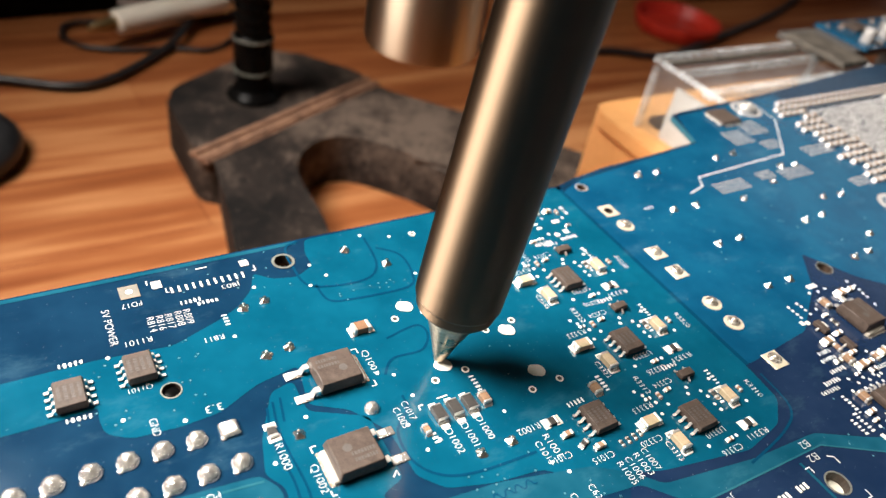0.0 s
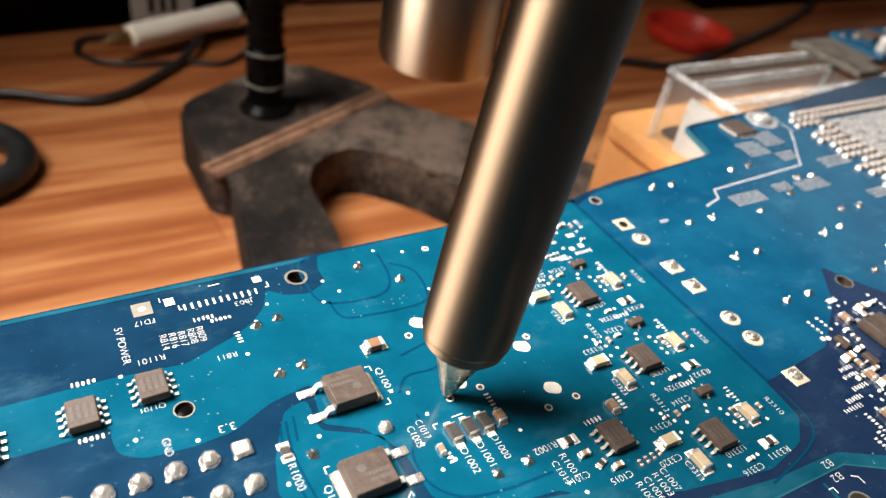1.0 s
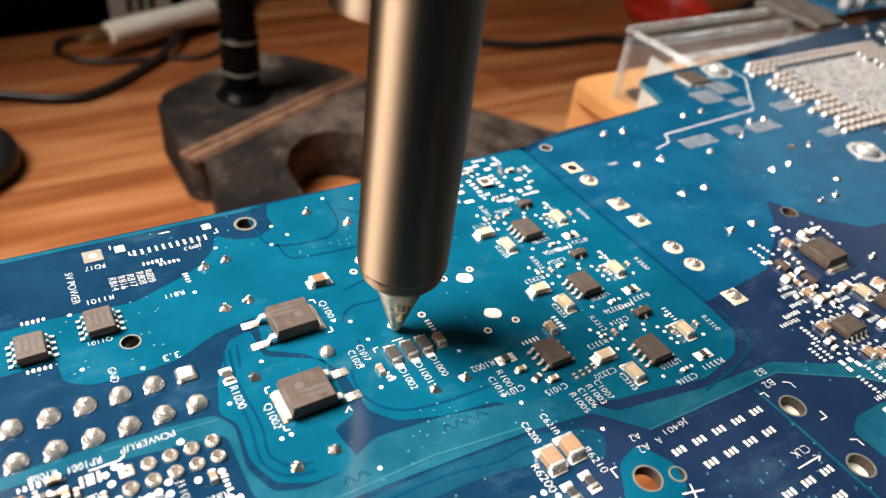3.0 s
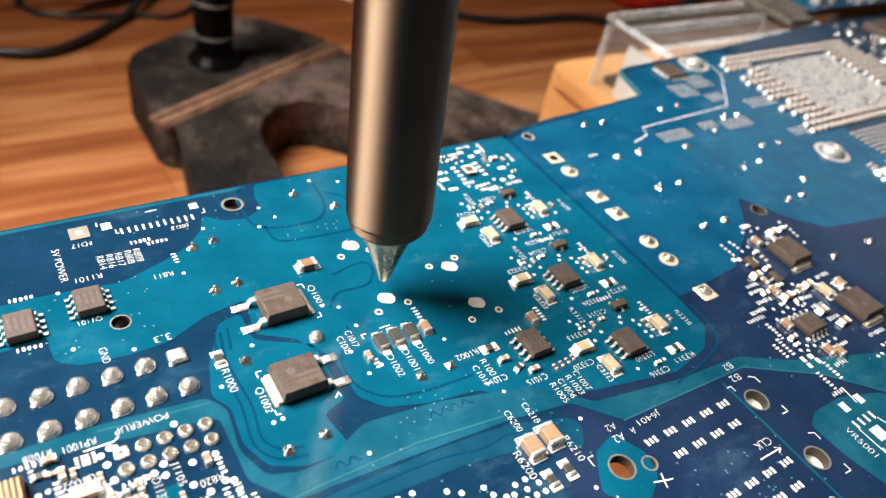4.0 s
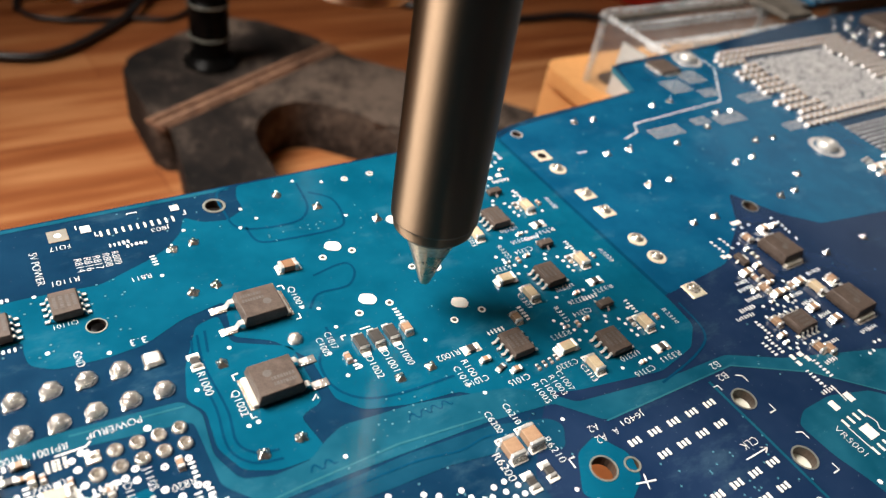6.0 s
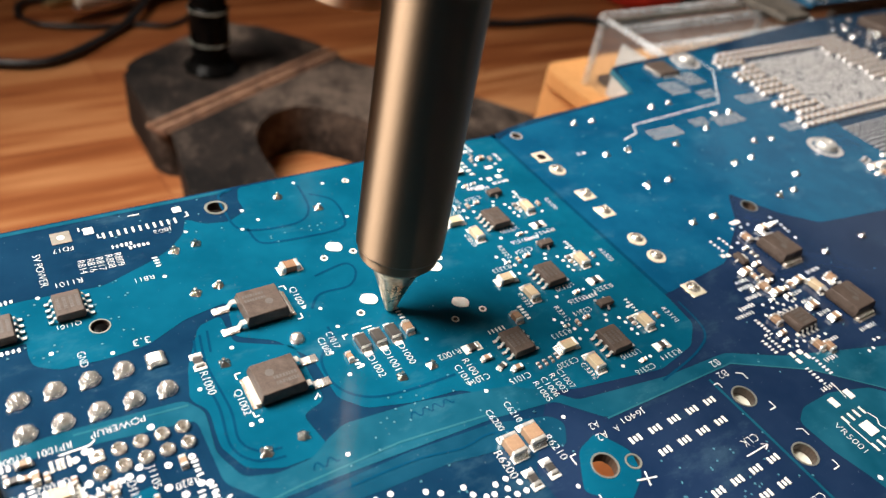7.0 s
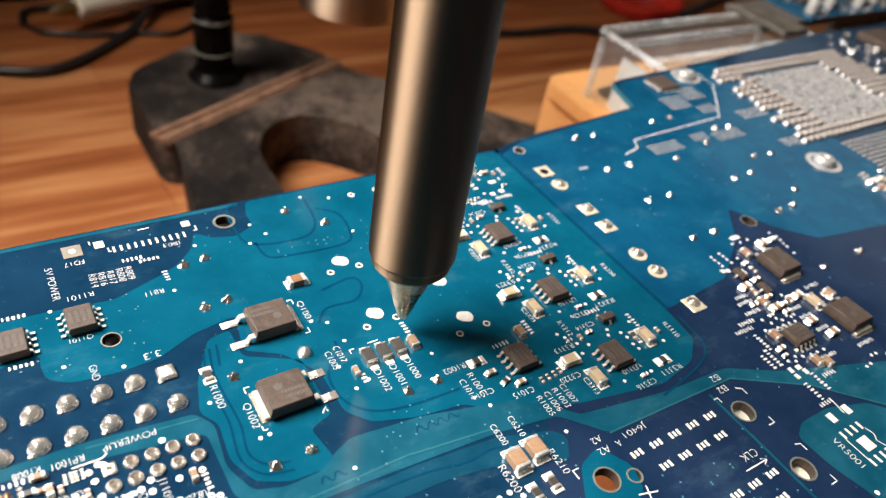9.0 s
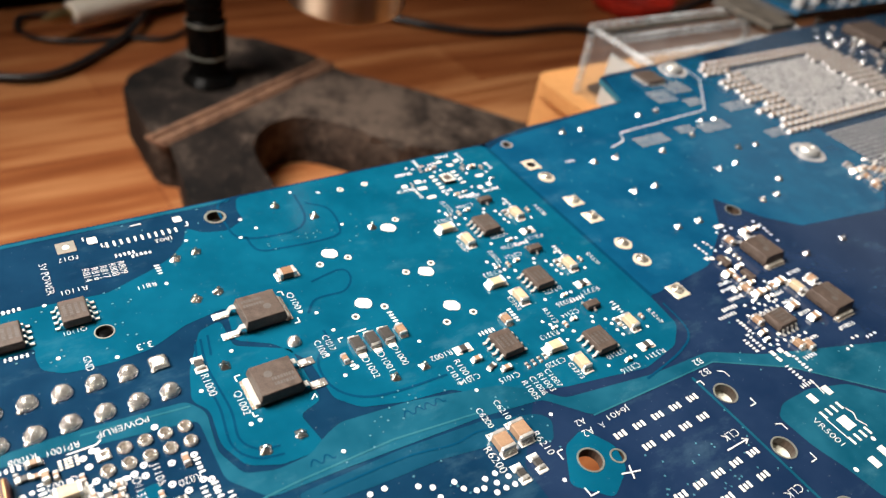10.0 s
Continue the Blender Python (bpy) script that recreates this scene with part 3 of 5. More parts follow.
KINDS = {
    "cap_big": two_pole("ceramic_capacitor", 3.2, 2.3, 1.35, 0.55, CERAMIC),
    "cap_pale": two_pole("ceramic_capacitor", 3.1, 1.7, 1.15, 0.42, PALE),
    "cap_tan": two_pole("ceramic_capacitor", 2.9, 1.8, 1.2, 0.55, BROWN),
    "cap_mid": two_pole("ceramic_capacitor", 2.1, 1.35, 0.95, 0.4, CERAMIC),
    "cap_dull": two_pole("ceramic_capacitor", 2.1, 1.3, 0.95, 0.5, CERAMIC, DULL),
    "cap_small": two_pole("ceramic_capacitor", 1.6, 0.85, 0.7, 0.4, CERAMIC),
    "cap_tiny": two_pole("ceramic_capacitor", 1.1, 0.62, 0.5, 0.32, CERAMIC),
    "res_mid": two_pole("resistor", 2.0, 1.25, 0.5, 0.45, RESIST),
    "res_small": two_pole("resistor", 1.6, 0.85, 0.42, 0.4, RESIST),
    "res_tiny": two_pole("resistor", 1.0, 0.55, 0.32, 0.28, RESIST),
    "diode": two_pole("diode", 2.7, 1.65, 1.0, 0.2, RESIST),
}


LANDS = {kind: mesh_of("solder_land", lambda bm, x=x, w=w: bevelled(box(bm, x - 0.55, x + 0.55, -w / 2, w / 2, 0, 0.09, 0.04), 0.03, 1), PAD)
         for kind, x, w in (("res_mid", 1.05, 1.75), ("cap_pale", 1.65, 1.9), ("cap_big", 1.7, 2.6), ("cap_tan", 1.5, 2.1))}


def chip_part(kind, x, y, turn=0.0, label=""):
    body, cap, fillet = KINDS[kind]
    names = {"cap": "ceramic_capacitor", "res": "resistor", "dio": "diode"}
    ob = child(names[kind[:3]], body, board, here(x, y, TOP, turn), label)
    if kind in LANDS:
        for a in (0, 180):
            child("solder_land", LANDS[kind], ob, here(0, 0, 0, a))
    for a in (0, 180):
        child("terminal", cap, ob, here(0, 0, 0, a))
        child("solder_fillet", fillet, ob, here(0, 0, 0, a))
    return ob


# solder joints and pads
def lump(seed, spikes=1.0):
    """Solder pulled into uneven ridges round a cut pin."""
    rng = random.Random(seed)
    lobes, lean, phase = rng.choice((4, 5, 6)), rng.uniform(-0.22, 0.22), rng.uniform(0, 6)

    def build(bm):
        sides = 20
        rings = []
        for r, z, wave in ((0.86, 0.0, 0.12), (0.76, 0.12, 0.17), (0.50, 0.34, 0.20), (0.31, 0.56, 0.12), (0.25, 0.60, 0.05), (0.25, 0.95, 0.04), (0.18, 1.0, 0.0), (0.0, 1.01, 0.0)):
            if r == 0:
                rings.append([bm.verts.new((lean * z, 0, z))])
                continue
            ring = []
            for k in range(sides):
                a = 2 * math.pi * k / sides
                q = r * (1 + spikes * wave * math.cos(lobes * a + phase) + rng.uniform(-0.13, 0.13))
                ring.append(bm.verts.new((q * math.cos(a) + lean * z, q * math.sin(a), z * (1 + rng.uniform(-0.05, 0.05)))))
            rings.append(ring)
        for a, b in zip(rings, rings[1:]):
            for i in range(sides):
                j = (i + 1) % sides
                bm.faces.new((a[i], a[j], b[0]) if len(b) == 1 else (a[i], a[j], b[j], b[i]))
        return bm
    return build


def dented(bm):
    """Small uneven dents in cooled solder."""
    for v in bm.verts:
        if v.co.z > 0.05:
            v.co += v.co.normalized() * 0.22 * noise.noise(v.co * 1.9)
    return bm


JOINTS = [mesh_of("solder_joint", lump(s, 0.95), JOINT, 50) for s in (1, 2, 3, 5, 8)]
DOME = mesh_of("solder_joint", lambda bm: dented(lathe(bm, [(1.3, 0), (1.27, 0.12), (1.12, 0.5), (0.86, 0.85), (0.52, 1.12), (0.26, 1.2), (0, 1.22)], 24)), SOLDER, 60)
DOME_SQUARE = mesh_of("solder_joint", lambda bm: bevelled(box(bm, -1.4, 1.4, -1.4, 1.4, 0, 0.8, 0.45), 0.3, 3), SOLDER, 60)
DOME_PAD = mesh_of("annular_pad", lambda bm: lathe(bm, [(1.34, 0), (1.34, 0.05)], 24), TIN)
BEAD = mesh_of("solder_bead", lambda bm: lathe(bm, [(0.42, 0), (0.40, 0.12), (0.25, 0.26), (0, 0.3)], 12), SOLDER, 60)
PIN_RING = mesh_of("header_joint", lambda bm: lathe(bm, [(0.98, 0), (0.96, 0.12), (0.84, 0.36), (0.66, 0.46), (0.5, 0.32), (0.42, 0.12), (0.0, 0.08)], 20, cap=False), SOLDER, 50)
PIN_END = mesh_of("pin_end", lambda bm: bevelled(box(bm, -0.34, 0.34, -0.34, 0.34, 0, 0.30, 0.06), 0.06, 1), PINMAT, 30)
SQUARE_RING = mesh_of("header_joint", lambda bm: bevelled(box(bm, -0.92, 0.92, -0.92, 0.92, 0, 0.3, 0.15), 0.1, 1), SOLDER, 40)


def ring_mesh(name, outer, inner, mat, thick=0.06, sides=20):
    return mesh_of(name, lambda bm: lathe(bm, [(outer, 0), (outer, thick), (inner, thick), (inner, -0.3)], sides, cap=False), mat, 30)


def prism_bm(bm, outline, z0, z1):
    prism(bm, outline, z0, z1)
    return bm


VIA = ring_mesh("via", 0.58, 0.27, PAD, 0.05, 14)
VIA_CORE = mesh_of("via_core", lambda bm: lathe(bm, [(0.34, 0.0), (0.34, 0.06)], 10), RESIST)
TEST_PAD = mesh_of("test_pad", lambda bm: prism_bm(bm, rounded([(-1.55, -0.5), (-0.7, -1.2), (1.1, -1.15), (1.55, 0.1), (0.8, 1.15), (-1.2, 0.95)], 0.6, 5), 0, 0.09), PAD, 30)
BIG_SQUARE = mesh_of("square_pad", lambda bm: bevelled(box(bm, -1.75, 1.75, -1.75, 1.75, 0, 0.09), 0.03, 1), GOLD, 30)
BIG_ROUND = mesh_of("round_pad", lambda bm: lathe(bm, [(1.85, 0), (1.85, 0.09)], 24), GOLD, 30)
BIG_LUMP = mesh_of("solder_joint", lambda bm: lathe(bm, [(1.3, 0), (1.18, 0.28), (0.95, 0.5), (0.72, 0.42), (0.6, 0.30), (0.5, 0.62), (0.34, 0.78), (0.0, 0.84)], 18), TARNISH, 40)
DOT = mesh_of("silk_dot", lambda bm: lathe(bm, [(0.31, 0), (0.31, 0.03)], 12), SILK)


for k in range(8):
    x = -4.2 * k
    for y in (0.0, -5.5):
        if k == 0 and y == 0.0:
            ob = child("connector_joint", DOME_SQUARE, board, here(x, y, TOP), "square silver solder joint of the power connector")
        else:
            ob = child("connector_joint", DOME, board, here(x, y, TOP), "domed silver solder joint of the power connector")
            child("annular_pad", DOME_PAD, ob, here(0, 0, -0.03))
        child("solder_bead", BEAD, ob, here(-1.05, -1.05, 0))
for k in range(5):
    for y in (-12.15, -14.7):
        ob = child("header_joint", SQUARE_RING if (k == 4 and y > -13) else PIN_RING, board, here(-2.54 * k, y, TOP))
        child("pin_end", PIN_END, ob, here(0, 0, 0.1))

for i, (x, y) in enumerate([(8.6, 21.4), (12.2, 21.9), (8.7, 10.7), (12.3, 11.1), (29.2, 29.4), (34.8, 23.9), (8.1, -4.3), (8.0, -20.2), (13.1, -19.9), (29.6, -16.6), (34.7, -16.6), (43.3, 17.0)]):
    child("solder_joint", JOINTS[i % 5], board, here(x, y, TOP, 57 * i), "crumpled silver solder joint round a clipped lead")
for i, (x, y) in enumerate([(103.9, 33.3), (109.5, 32.9), (102.4, 19.8), (109, 19.6), (130.4, 33.6), (137.1, 34), (102.8, -6.3), (109.1, -6.5), (103, 7.2), (109.6, 7.1), (130.8, -6.6),
                            (136.4, -6.3), (143, -2.1), (131.2, 6.7), (137.7, 7), (145, 12.1), (151.2, 11.5), (137.3, 21), (145.8, 25.7), (150.8, 25.1), (123.1, 17.9), (123.2, -23.9), (136.5, -23.8)]):
    child("solder_joint", JOINTS[i % 5], board, here(x, y, TOP, 71 * i), "silver solder joint round a clipped lead")
ob = child("solder_joint", DOME, board, here(18.9, -4.0, TOP) @ Matrix.Scale(0.85, 4), "round silver solder ball")
for x, y in ((32.8, 13), (46.1, 15.7), (46.3, 2.2), (32.5, -0.6), (45.9, -7)):
    child("test_pad", TEST_PAD, board, here(x, y, TOP, -28), "pale oval test pad")
for x, y in ((30, 10.9), (35.3, 10.8), (48.6, 17.4), (42.9, 3.4), (48.3, 3.8), (29.9, -2.9), (35.3, -2.7), (43, -10), (48.4, -9.8), (43.1, 30), (48.5, 30.1)):
    ob = child("via", VIA, board, here(x, y, TOP) @ Matrix.Scale(1.12, 4))
    child("via_core", VIA_CORE, ob, None)
for y, square in ((9.4, 1), (3.4, 1), (-20.8, 1), (18.7, 0), (-5.9, 0), (-11.3, 0)):
    ob = child("through_pad", BIG_SQUARE if square else BIG_ROUND, board, here(87.25, y, TOP), "gold-tinted pad with a silver soldered pin")
    child("solder_joint", BIG_LUMP, ob, here(0.2, 0.3, 0.05, y * 20))
part("plug", lathe(bmesh.new(), [(1.15, -2.2), (1.15, -0.55), (0.9, -0.4), (0, -0.4)], 18, (-5.2, 9.2)), BLACK, board, "black plastic peg in a hole", smooth=40)
for hx, hy, r in HOLES:
    if r > 0.9 and hx != 87.0:
        m = ring_mesh("hole_ring", r * (1.16 if r > 1.7 or hy in (9.2, -6.7) else 1.30), r * 1.01, TIN if hy in (33.1,) else RINGMAT)
        child("hole_ring", m, board, here(hx, hy, TOP - 0.02))
def square_ring(bm, half, inner):
    outer = [bm.verts.new((half * c * math.sqrt(2), half * s * math.sqrt(2), 0.08)) for c, s in ((math.cos(a), math.sin(a)) for a in [math.pi / 4 + math.pi / 2 * k for k in range(4)])]
    ring = [bm.verts.new((inner * math.cos(math.pi / 4 + math.pi / 8 * k), inner * math.sin(math.pi / 4 + math.pi / 8 * k), 0.08)) for k in range(16)]
    for k in range(4):
        for j in range(4):
            a, b = ring[4 * k + j], ring[(4 * k + j + 1) % 16]
            bm.faces.new((a, outer[k] if j < 2 else outer[(k + 1) % 4], b))
        bm.faces.new((ring[4 * k + 2], outer[k], outer[(k + 1) % 4]))
    return bm


m = mesh_of("square_ring", lambda bm: square_ring(bm, 1.8, 1.02), GOLD, 30)
child("through_pad", m, board, here(87.0, 24.0, TOP), "empty gold-tinted square pad with an open hole")

# ---- the parts, area by area ----
FLAT = mesh_of("bare_pad", lambda bm: bevelled(box(bm, -0.5, 0.5, -0.5, 0.5, 0, 0.07), 0.02, 1), PAD)


def flat_pad(x, y, w, h, name="bare_pad"):
    return child(name, FLAT, board, here(x, y, TOP) @ Matrix.Diagonal((w, h, 1, 1)))


for k in range(3):
    y = 8.7 - 16.65 * k
    soic(63.7, y)
    chip_part("cap_pale", 56.1, y + 2.3, 0)
    chip_part("cap_pale", 58.0, y - 2.2, 90)
    chip_part("cap_pale", 72.2, y + 1.3, 90)
    sot(68.6, y + 7.4, 90)
    chip_part("res_mid", 71.2, y - 3.9, 0)
    for kind, dx, dy, turn in (("cap_tiny", 2.3, -5.0, 0), ("cap_tiny", -0.1, 6.2, 0), ("res_tiny", -4.5, 6.0, 0), ("res_small", 6.7, 2.5, 90), ("cap_tiny", 11.7, 1.7, 90), ("cap_tiny", -2.4, 5.8, 90)):
        chip_part(kind, 63.7 + dx, y + dy, turn)
    for dx, dy in ((4.0, -4.8), (-1.7, -4.5), (-4.3, 2.9), (-5.6, 8.0), (-4.8, 6.9), (-3.7, 5.0), (-2.0, 4.0), (2.7, 4.3), (5.2, 3.9), (8.5, 5.3), (5.6, -0.2), (11.1, -0.6), (3.4, 5.4), (5.5, 2.6), (5.4, 1.0)):
        child("solder_dot", DOT, board, here(63.7 + dx, y + dy, TOP))
soic(48.7, -18.6)
chip_part("cap_mid", 52.3, -13.8, 90)
chip_part("res_mid", 42.1, -16.2, 0)
chip_part("cap_small", 42.9, -19.0, 0)
chip_part("res_small", 44.2, -21.2, 20)
chip_part("cap_small", 46.2, -22.5, 0)
for x, y, t in ((49.6, -23.4, 90), (50.9, -23.3, 90), (52.2, -23.2, 90), (53.4, -23.0, 90)):
    chip_part("res_tiny", x, y, t)
soic(-8.2, 14.0)
soic(-17.2, 12.4)
soic(-29, 11.5)
power_transistor(16.4, 3.4, 180)
power_transistor(13.2, -10.7, 0)
power_transistor(112.8, -19.8, 90, 1.0)
power_transistor(113.2, -35.6, 90, 1.0)
chip_part("cap_tan", 23.8, 10.6, 0, "tan ceramic capacitor")
chip_part("res_mid", 4.9, -2.6, 90)
chip_part("cap_big", 37.2, -33.6, 90)
chip_part("cap_big", 40.7, -33.2, 90)
chip_part("res_mid", 36.8, -38.7, 90)
chip_part("res_mid", 39.9, -38.4, 90)
for x in (27.2, 29.8, 32.3):
    chip_part("diode", x, -8.7, 90)
    flat_pad(x, -10.7, 1.3, 0.9)
    flat_pad(x, -6.8, 1.1, 0.6)
chip_part("cap_mid", 34.9, -8.8, 90)
chip_part("cap_small", 24.3, -10.4, 90)

def square_frame(bm, a, b, z):
    o = [bm.verts.new((a * sx, a * sy, z)) for sx, sy in ((-1, -1), (1, -1), (1, 1), (-1, 1))]
    i = [bm.verts.new((b * sx, b * sy, z)) for sx, sy in ((-1, -1), (1, -1), (1, 1), (-1, 1))]
    for k in range(4):
        bm.faces.new((o[k], o[(k + 1) % 4], i[(k + 1) % 4], i[k]))
    return bm


# the small controller and its ring of parts
ob = child("chip", mesh_of("chip_body", chip_body(2.6, 2.6, 0.8, 0.05), EPOXY, 30), board, here(65.4, 25.4, TOP), "tiny square controller chip")
child("metal_pad", mesh_of("metal_pad", lambda bm: square_frame(bm, 1.3, 0.9, 0.81), PAD), ob, None)


rng = random.Random(11)


for x in (63.0, 68.4):
    for k in range(4):
        flat_pad(x, 23.5 + 1.35 * k + 0.1 * (x > 65), 1.1, 0.55)
for x, y, w, h in ((67.6, 32.0, 1.2, 0.75), (71.5, 31.2, 1.4, 0.75), (69.2, 30.1, 1.4, 0.8), (73.2, 24.5, 1.7, 0.9), (73.3, 21.1, 1.2, 1.0), (70.9, 20.8, 1.1, 0.9), (59.3, 26.9, 1.4, 1.0), (59.2, 21.3, 2.0, 0.8), (55.8, 26.4, 1.3, 0.9), (59.0, 24.6, 2.0, 0.9)):
    flat_pad(x, y, w, h)
for kind, x, y, t in (("cap_small", 73.2, 27.7, 0), ("cap_tiny", 70.9, 27.8, 90), ("res_tiny", 62.9, 31.6, 0), ("cap_tiny", 63.5, 30.0, 0), ("res_tiny", 61.8, 30.3, 90), ("cap_tiny", 65.1, 30.3, 0), ("res_tiny", 66.7, 20.5, 0), ("cap_tiny", 64.6, 20.2, 0),
                      ("res_tiny", 57.4, 26.2, 90), ("cap_tiny", 75.2, 27.0, 90), ("res_tiny", 71.9, 29.4, 90), ("res_tiny", 75.0, 22.6, 0)):
    chip_part(kind, x, y, t)
for x, y in ((59.4, 32.2), (60.8, 26.7), (69.2, 21.5), (70.9, 26.2), (62.7, 21.1), (60.6, 31.5), (66.2, 29.2), (64.6, 28.9), (75.4, 25.2)):
    child("solder_dot", DOT, board, here(x, y, TOP))

# the crowded regulator area by the two large transistors
soic(98.9, -34.9, 90)
for x, y in ((102.6, -18.7), (104.0, -23.6)):
    sot(x, y, 0)
for kind, x, y, t in (("cap_mid", 115.9, -13.5, 0), ("cap_mid", 109.7, -14.3, 90), ("cap_small", 119.3, -13.4, 0), ("cap_mid", 100.7, -21.6, 0), ("cap_small", 104.9, -20.9, 0), ("cap_small", 101.3, -23.3, 90), ("cap_mid", 100.6, -26.0, 90),
                      ("cap_small", 103.0, -25.3, 0), ("cap_mid", 109.0, -27.5, 0), ("cap_small", 106.6, -27.6, 90), ("cap_mid", 101.8, -28.0, 0), ("cap_small", 104.2, -28.0, 0)):
    chip_part(kind, x, y, t)
for kind, x, y, t in (("res_small", 103.4, -29.5, 0), ("cap_pale", 110.9, -30.0, 90), ("cap_mid", 116.4, -29.7, 90), ("cap_mid", 105.4, -33.3, 0), ("cap_mid", 106.9, -37.0, 0), ("cap_small", 93.7, -35.5, 0), ("cap_tiny", 93.0, -36.9, 0),
                      ("cap_mid", 95.2, -32.9, 90), ("cap_mid", 97.4, -40.2, 90), ("cap_mid", 99.0, -41.2, 90), ("res_small", 98.6, -25.6, 0), ("res_tiny", 99.4, -29.0, 0), ("cap_tiny", 106.9, -16.6, 0), ("res_small", 107.0, -18.6, 90)):
    chip_part(kind, x, y, t)
for x, y, w, h in ((111.9, -9.7, 2.6, 1.0), (100.4, -16.4, 0.9, 0.9), (101.6, -16.7, 0.9, 0.9), (93.1, -39.7, 1.1, 0.9), (91.2, -39.6, 0.8, 1.1), (91.1, -41.0, 0.8, 1.0), (93.6, -40.9, 0.8, 1.1), (104.6, -18.2, 0.7, 1.4), (96.4, -36.9, 0.9, 0.6)):
    flat_pad(x, y, w, h)
for x, y in ((109.6, -11.0), (111.9, -11.3), (114.2, -11.2), (121.3, -11.4), (121.8, -12.9), (121.6, -14.1), (121.3, -15.2), (121.2, -16.2), (120.8, -18.3), (101.5, -12.3), (101.5, -13.3), (101.6, -14.3), (101.6, -15.2), (104.1, -12.2), (104.3, -13.1),
             (104.3, -14.1), (104.4, -15.2), (106.8, -14.7), (106.4, -26.0), (111.0, -26.5), (99.7, -29.9), (100.5, -30.7), (102.4, -30.2), (103.0, -30.8), (104.0, -30.6), (102.7, -31.9), (101.1, -31.8)):
    child("solder_dot", DOT, board, here(x, y, TOP))
for x, y in ((99.5, -31.7), (97.9, -31.7), (96.8, -32.3), (96.6, -29.1), (97.7, -30.4), (94.9, -31.2), (96.2, -38.4), (98.2, -38.7), (99.8, -38.8), (101.6, -38.9), (94.8, -37.8), (92.6, -38.0), (94.0, -38.6), (105.7, -45.0), (107.1, -44.9),
             (109.2, -43.7), (110.5, -43.8), (112.4, -44.8), (113.5, -44.8), (114.8, -44.8)):
    child("solder_dot", DOT, board, here(x, y, TOP))

# the crowded lower corner below the header
zone("copper_area", [(-7.8, -19.0), (-5.4, -18.8), (-4.6, -22.0), (-6.4, -25.5), (-8.6, -23.0)], TEAL, 0.06, 0.5)
RINGLET = ring_mesh("via", 0.46, 0.18, SILK, 0.04, 14)
for x, y in ((-3.5, -10.6), (-11.2, -10.9), (-12.4, -11.6), (-12.0, -13.1), (-7.5, -16.5), (-3.1, -16.9), (-6.2, -15.7), (-6.4, -17.3), (-0.3, -16.9), (0.5, -21.3), (-3.9, -19.9), (-11.7, -15.5), (-2.4, -21.6), (-0.4, -20.9)):
    child("via", RINGLET, board, here(x, y, TOP))
for kind, x, y, t in (("cap_small", -17.6, -9.9, 0), ("cap_tiny", -17.6, -11.9, 0), ("res_small", -18.9, -11.6, 0), ("cap_small", -16.7, -12.4, 90), ("cap_tiny", -15.6, -12.7, 90), ("cap_small", -1.4, -17.3, 90), ("cap_tiny", -13.0, -14.5, 90),
                      ("res_small", -9.3, -17.4, 90), ("res_tiny", -3.4, -22.3, 0), ("cap_tiny", -5.4, -20.9, 90), ("res_tiny", -19.7, -11.0, 90), ("cap_tiny", -9.8, -18.9, 0), ("cap_tiny", -12.4, -17.6, 90), ("res_small", -10.9, -18.2, 90)):
    chip_part(kind, x, y, t)
for x0 in (-14.6, -13.4):
    for k in range(4):
        for j in (-0.35, 0.35):
            flat_pad(x0 + j, -10.8 - 0.42 * k, 0.42, 0.22)
chip_part("cap_pale", -14.8, -16.0, 0, "large pale capacitor")
part("inductor", bevelled(box(bmesh.new(), -23.4, -20.4, -15.4, -11.4, 0, 1.6, 0.15), 0.2, 2), DARKRED, board, "dark red wire-wound inductor", here(0, 0, TOP))
for k in range(5):
    part("winding", bevelled(box(bmesh.new(), -23.5 + 0.6 * k, -23.15 + 0.6 * k, -15.2, -11.6, 1.5, 1.78, 0.05), 0.08, 1), BRASS, board, "", here(0, 0, TOP))
for i in range(22):
    chip_part(rng.choice(("res_tiny", "res_tiny", "res_small", "cap_tiny")), rng.uniform(-26, 0.5), rng.uniform(-34, -21.5), rng.choice((0, 90)))
for i in range(16):
    chip_part(rng.choice(("res_tiny", "res_tiny", "cap_tiny")), rng.uniform(-19.6, -9.0), rng.uniform(-21.5, -16.8), rng.choice((0, 90)))
for i in range(30):
    child("via", RINGLET, board, here(rng.uniform(-20, -8), rng.uniform(-21, -13.6), TOP) @ Matrix.Scale(rng.uniform(0.5, 0.9), 4))
for i in range(40):
    child("via", RINGLET, board, here(rng.uniform(-26, 1.2), rng.uniform(-34, -22), TOP) @ Matrix.Scale(rng.uniform(0.6, 1.0), 4))

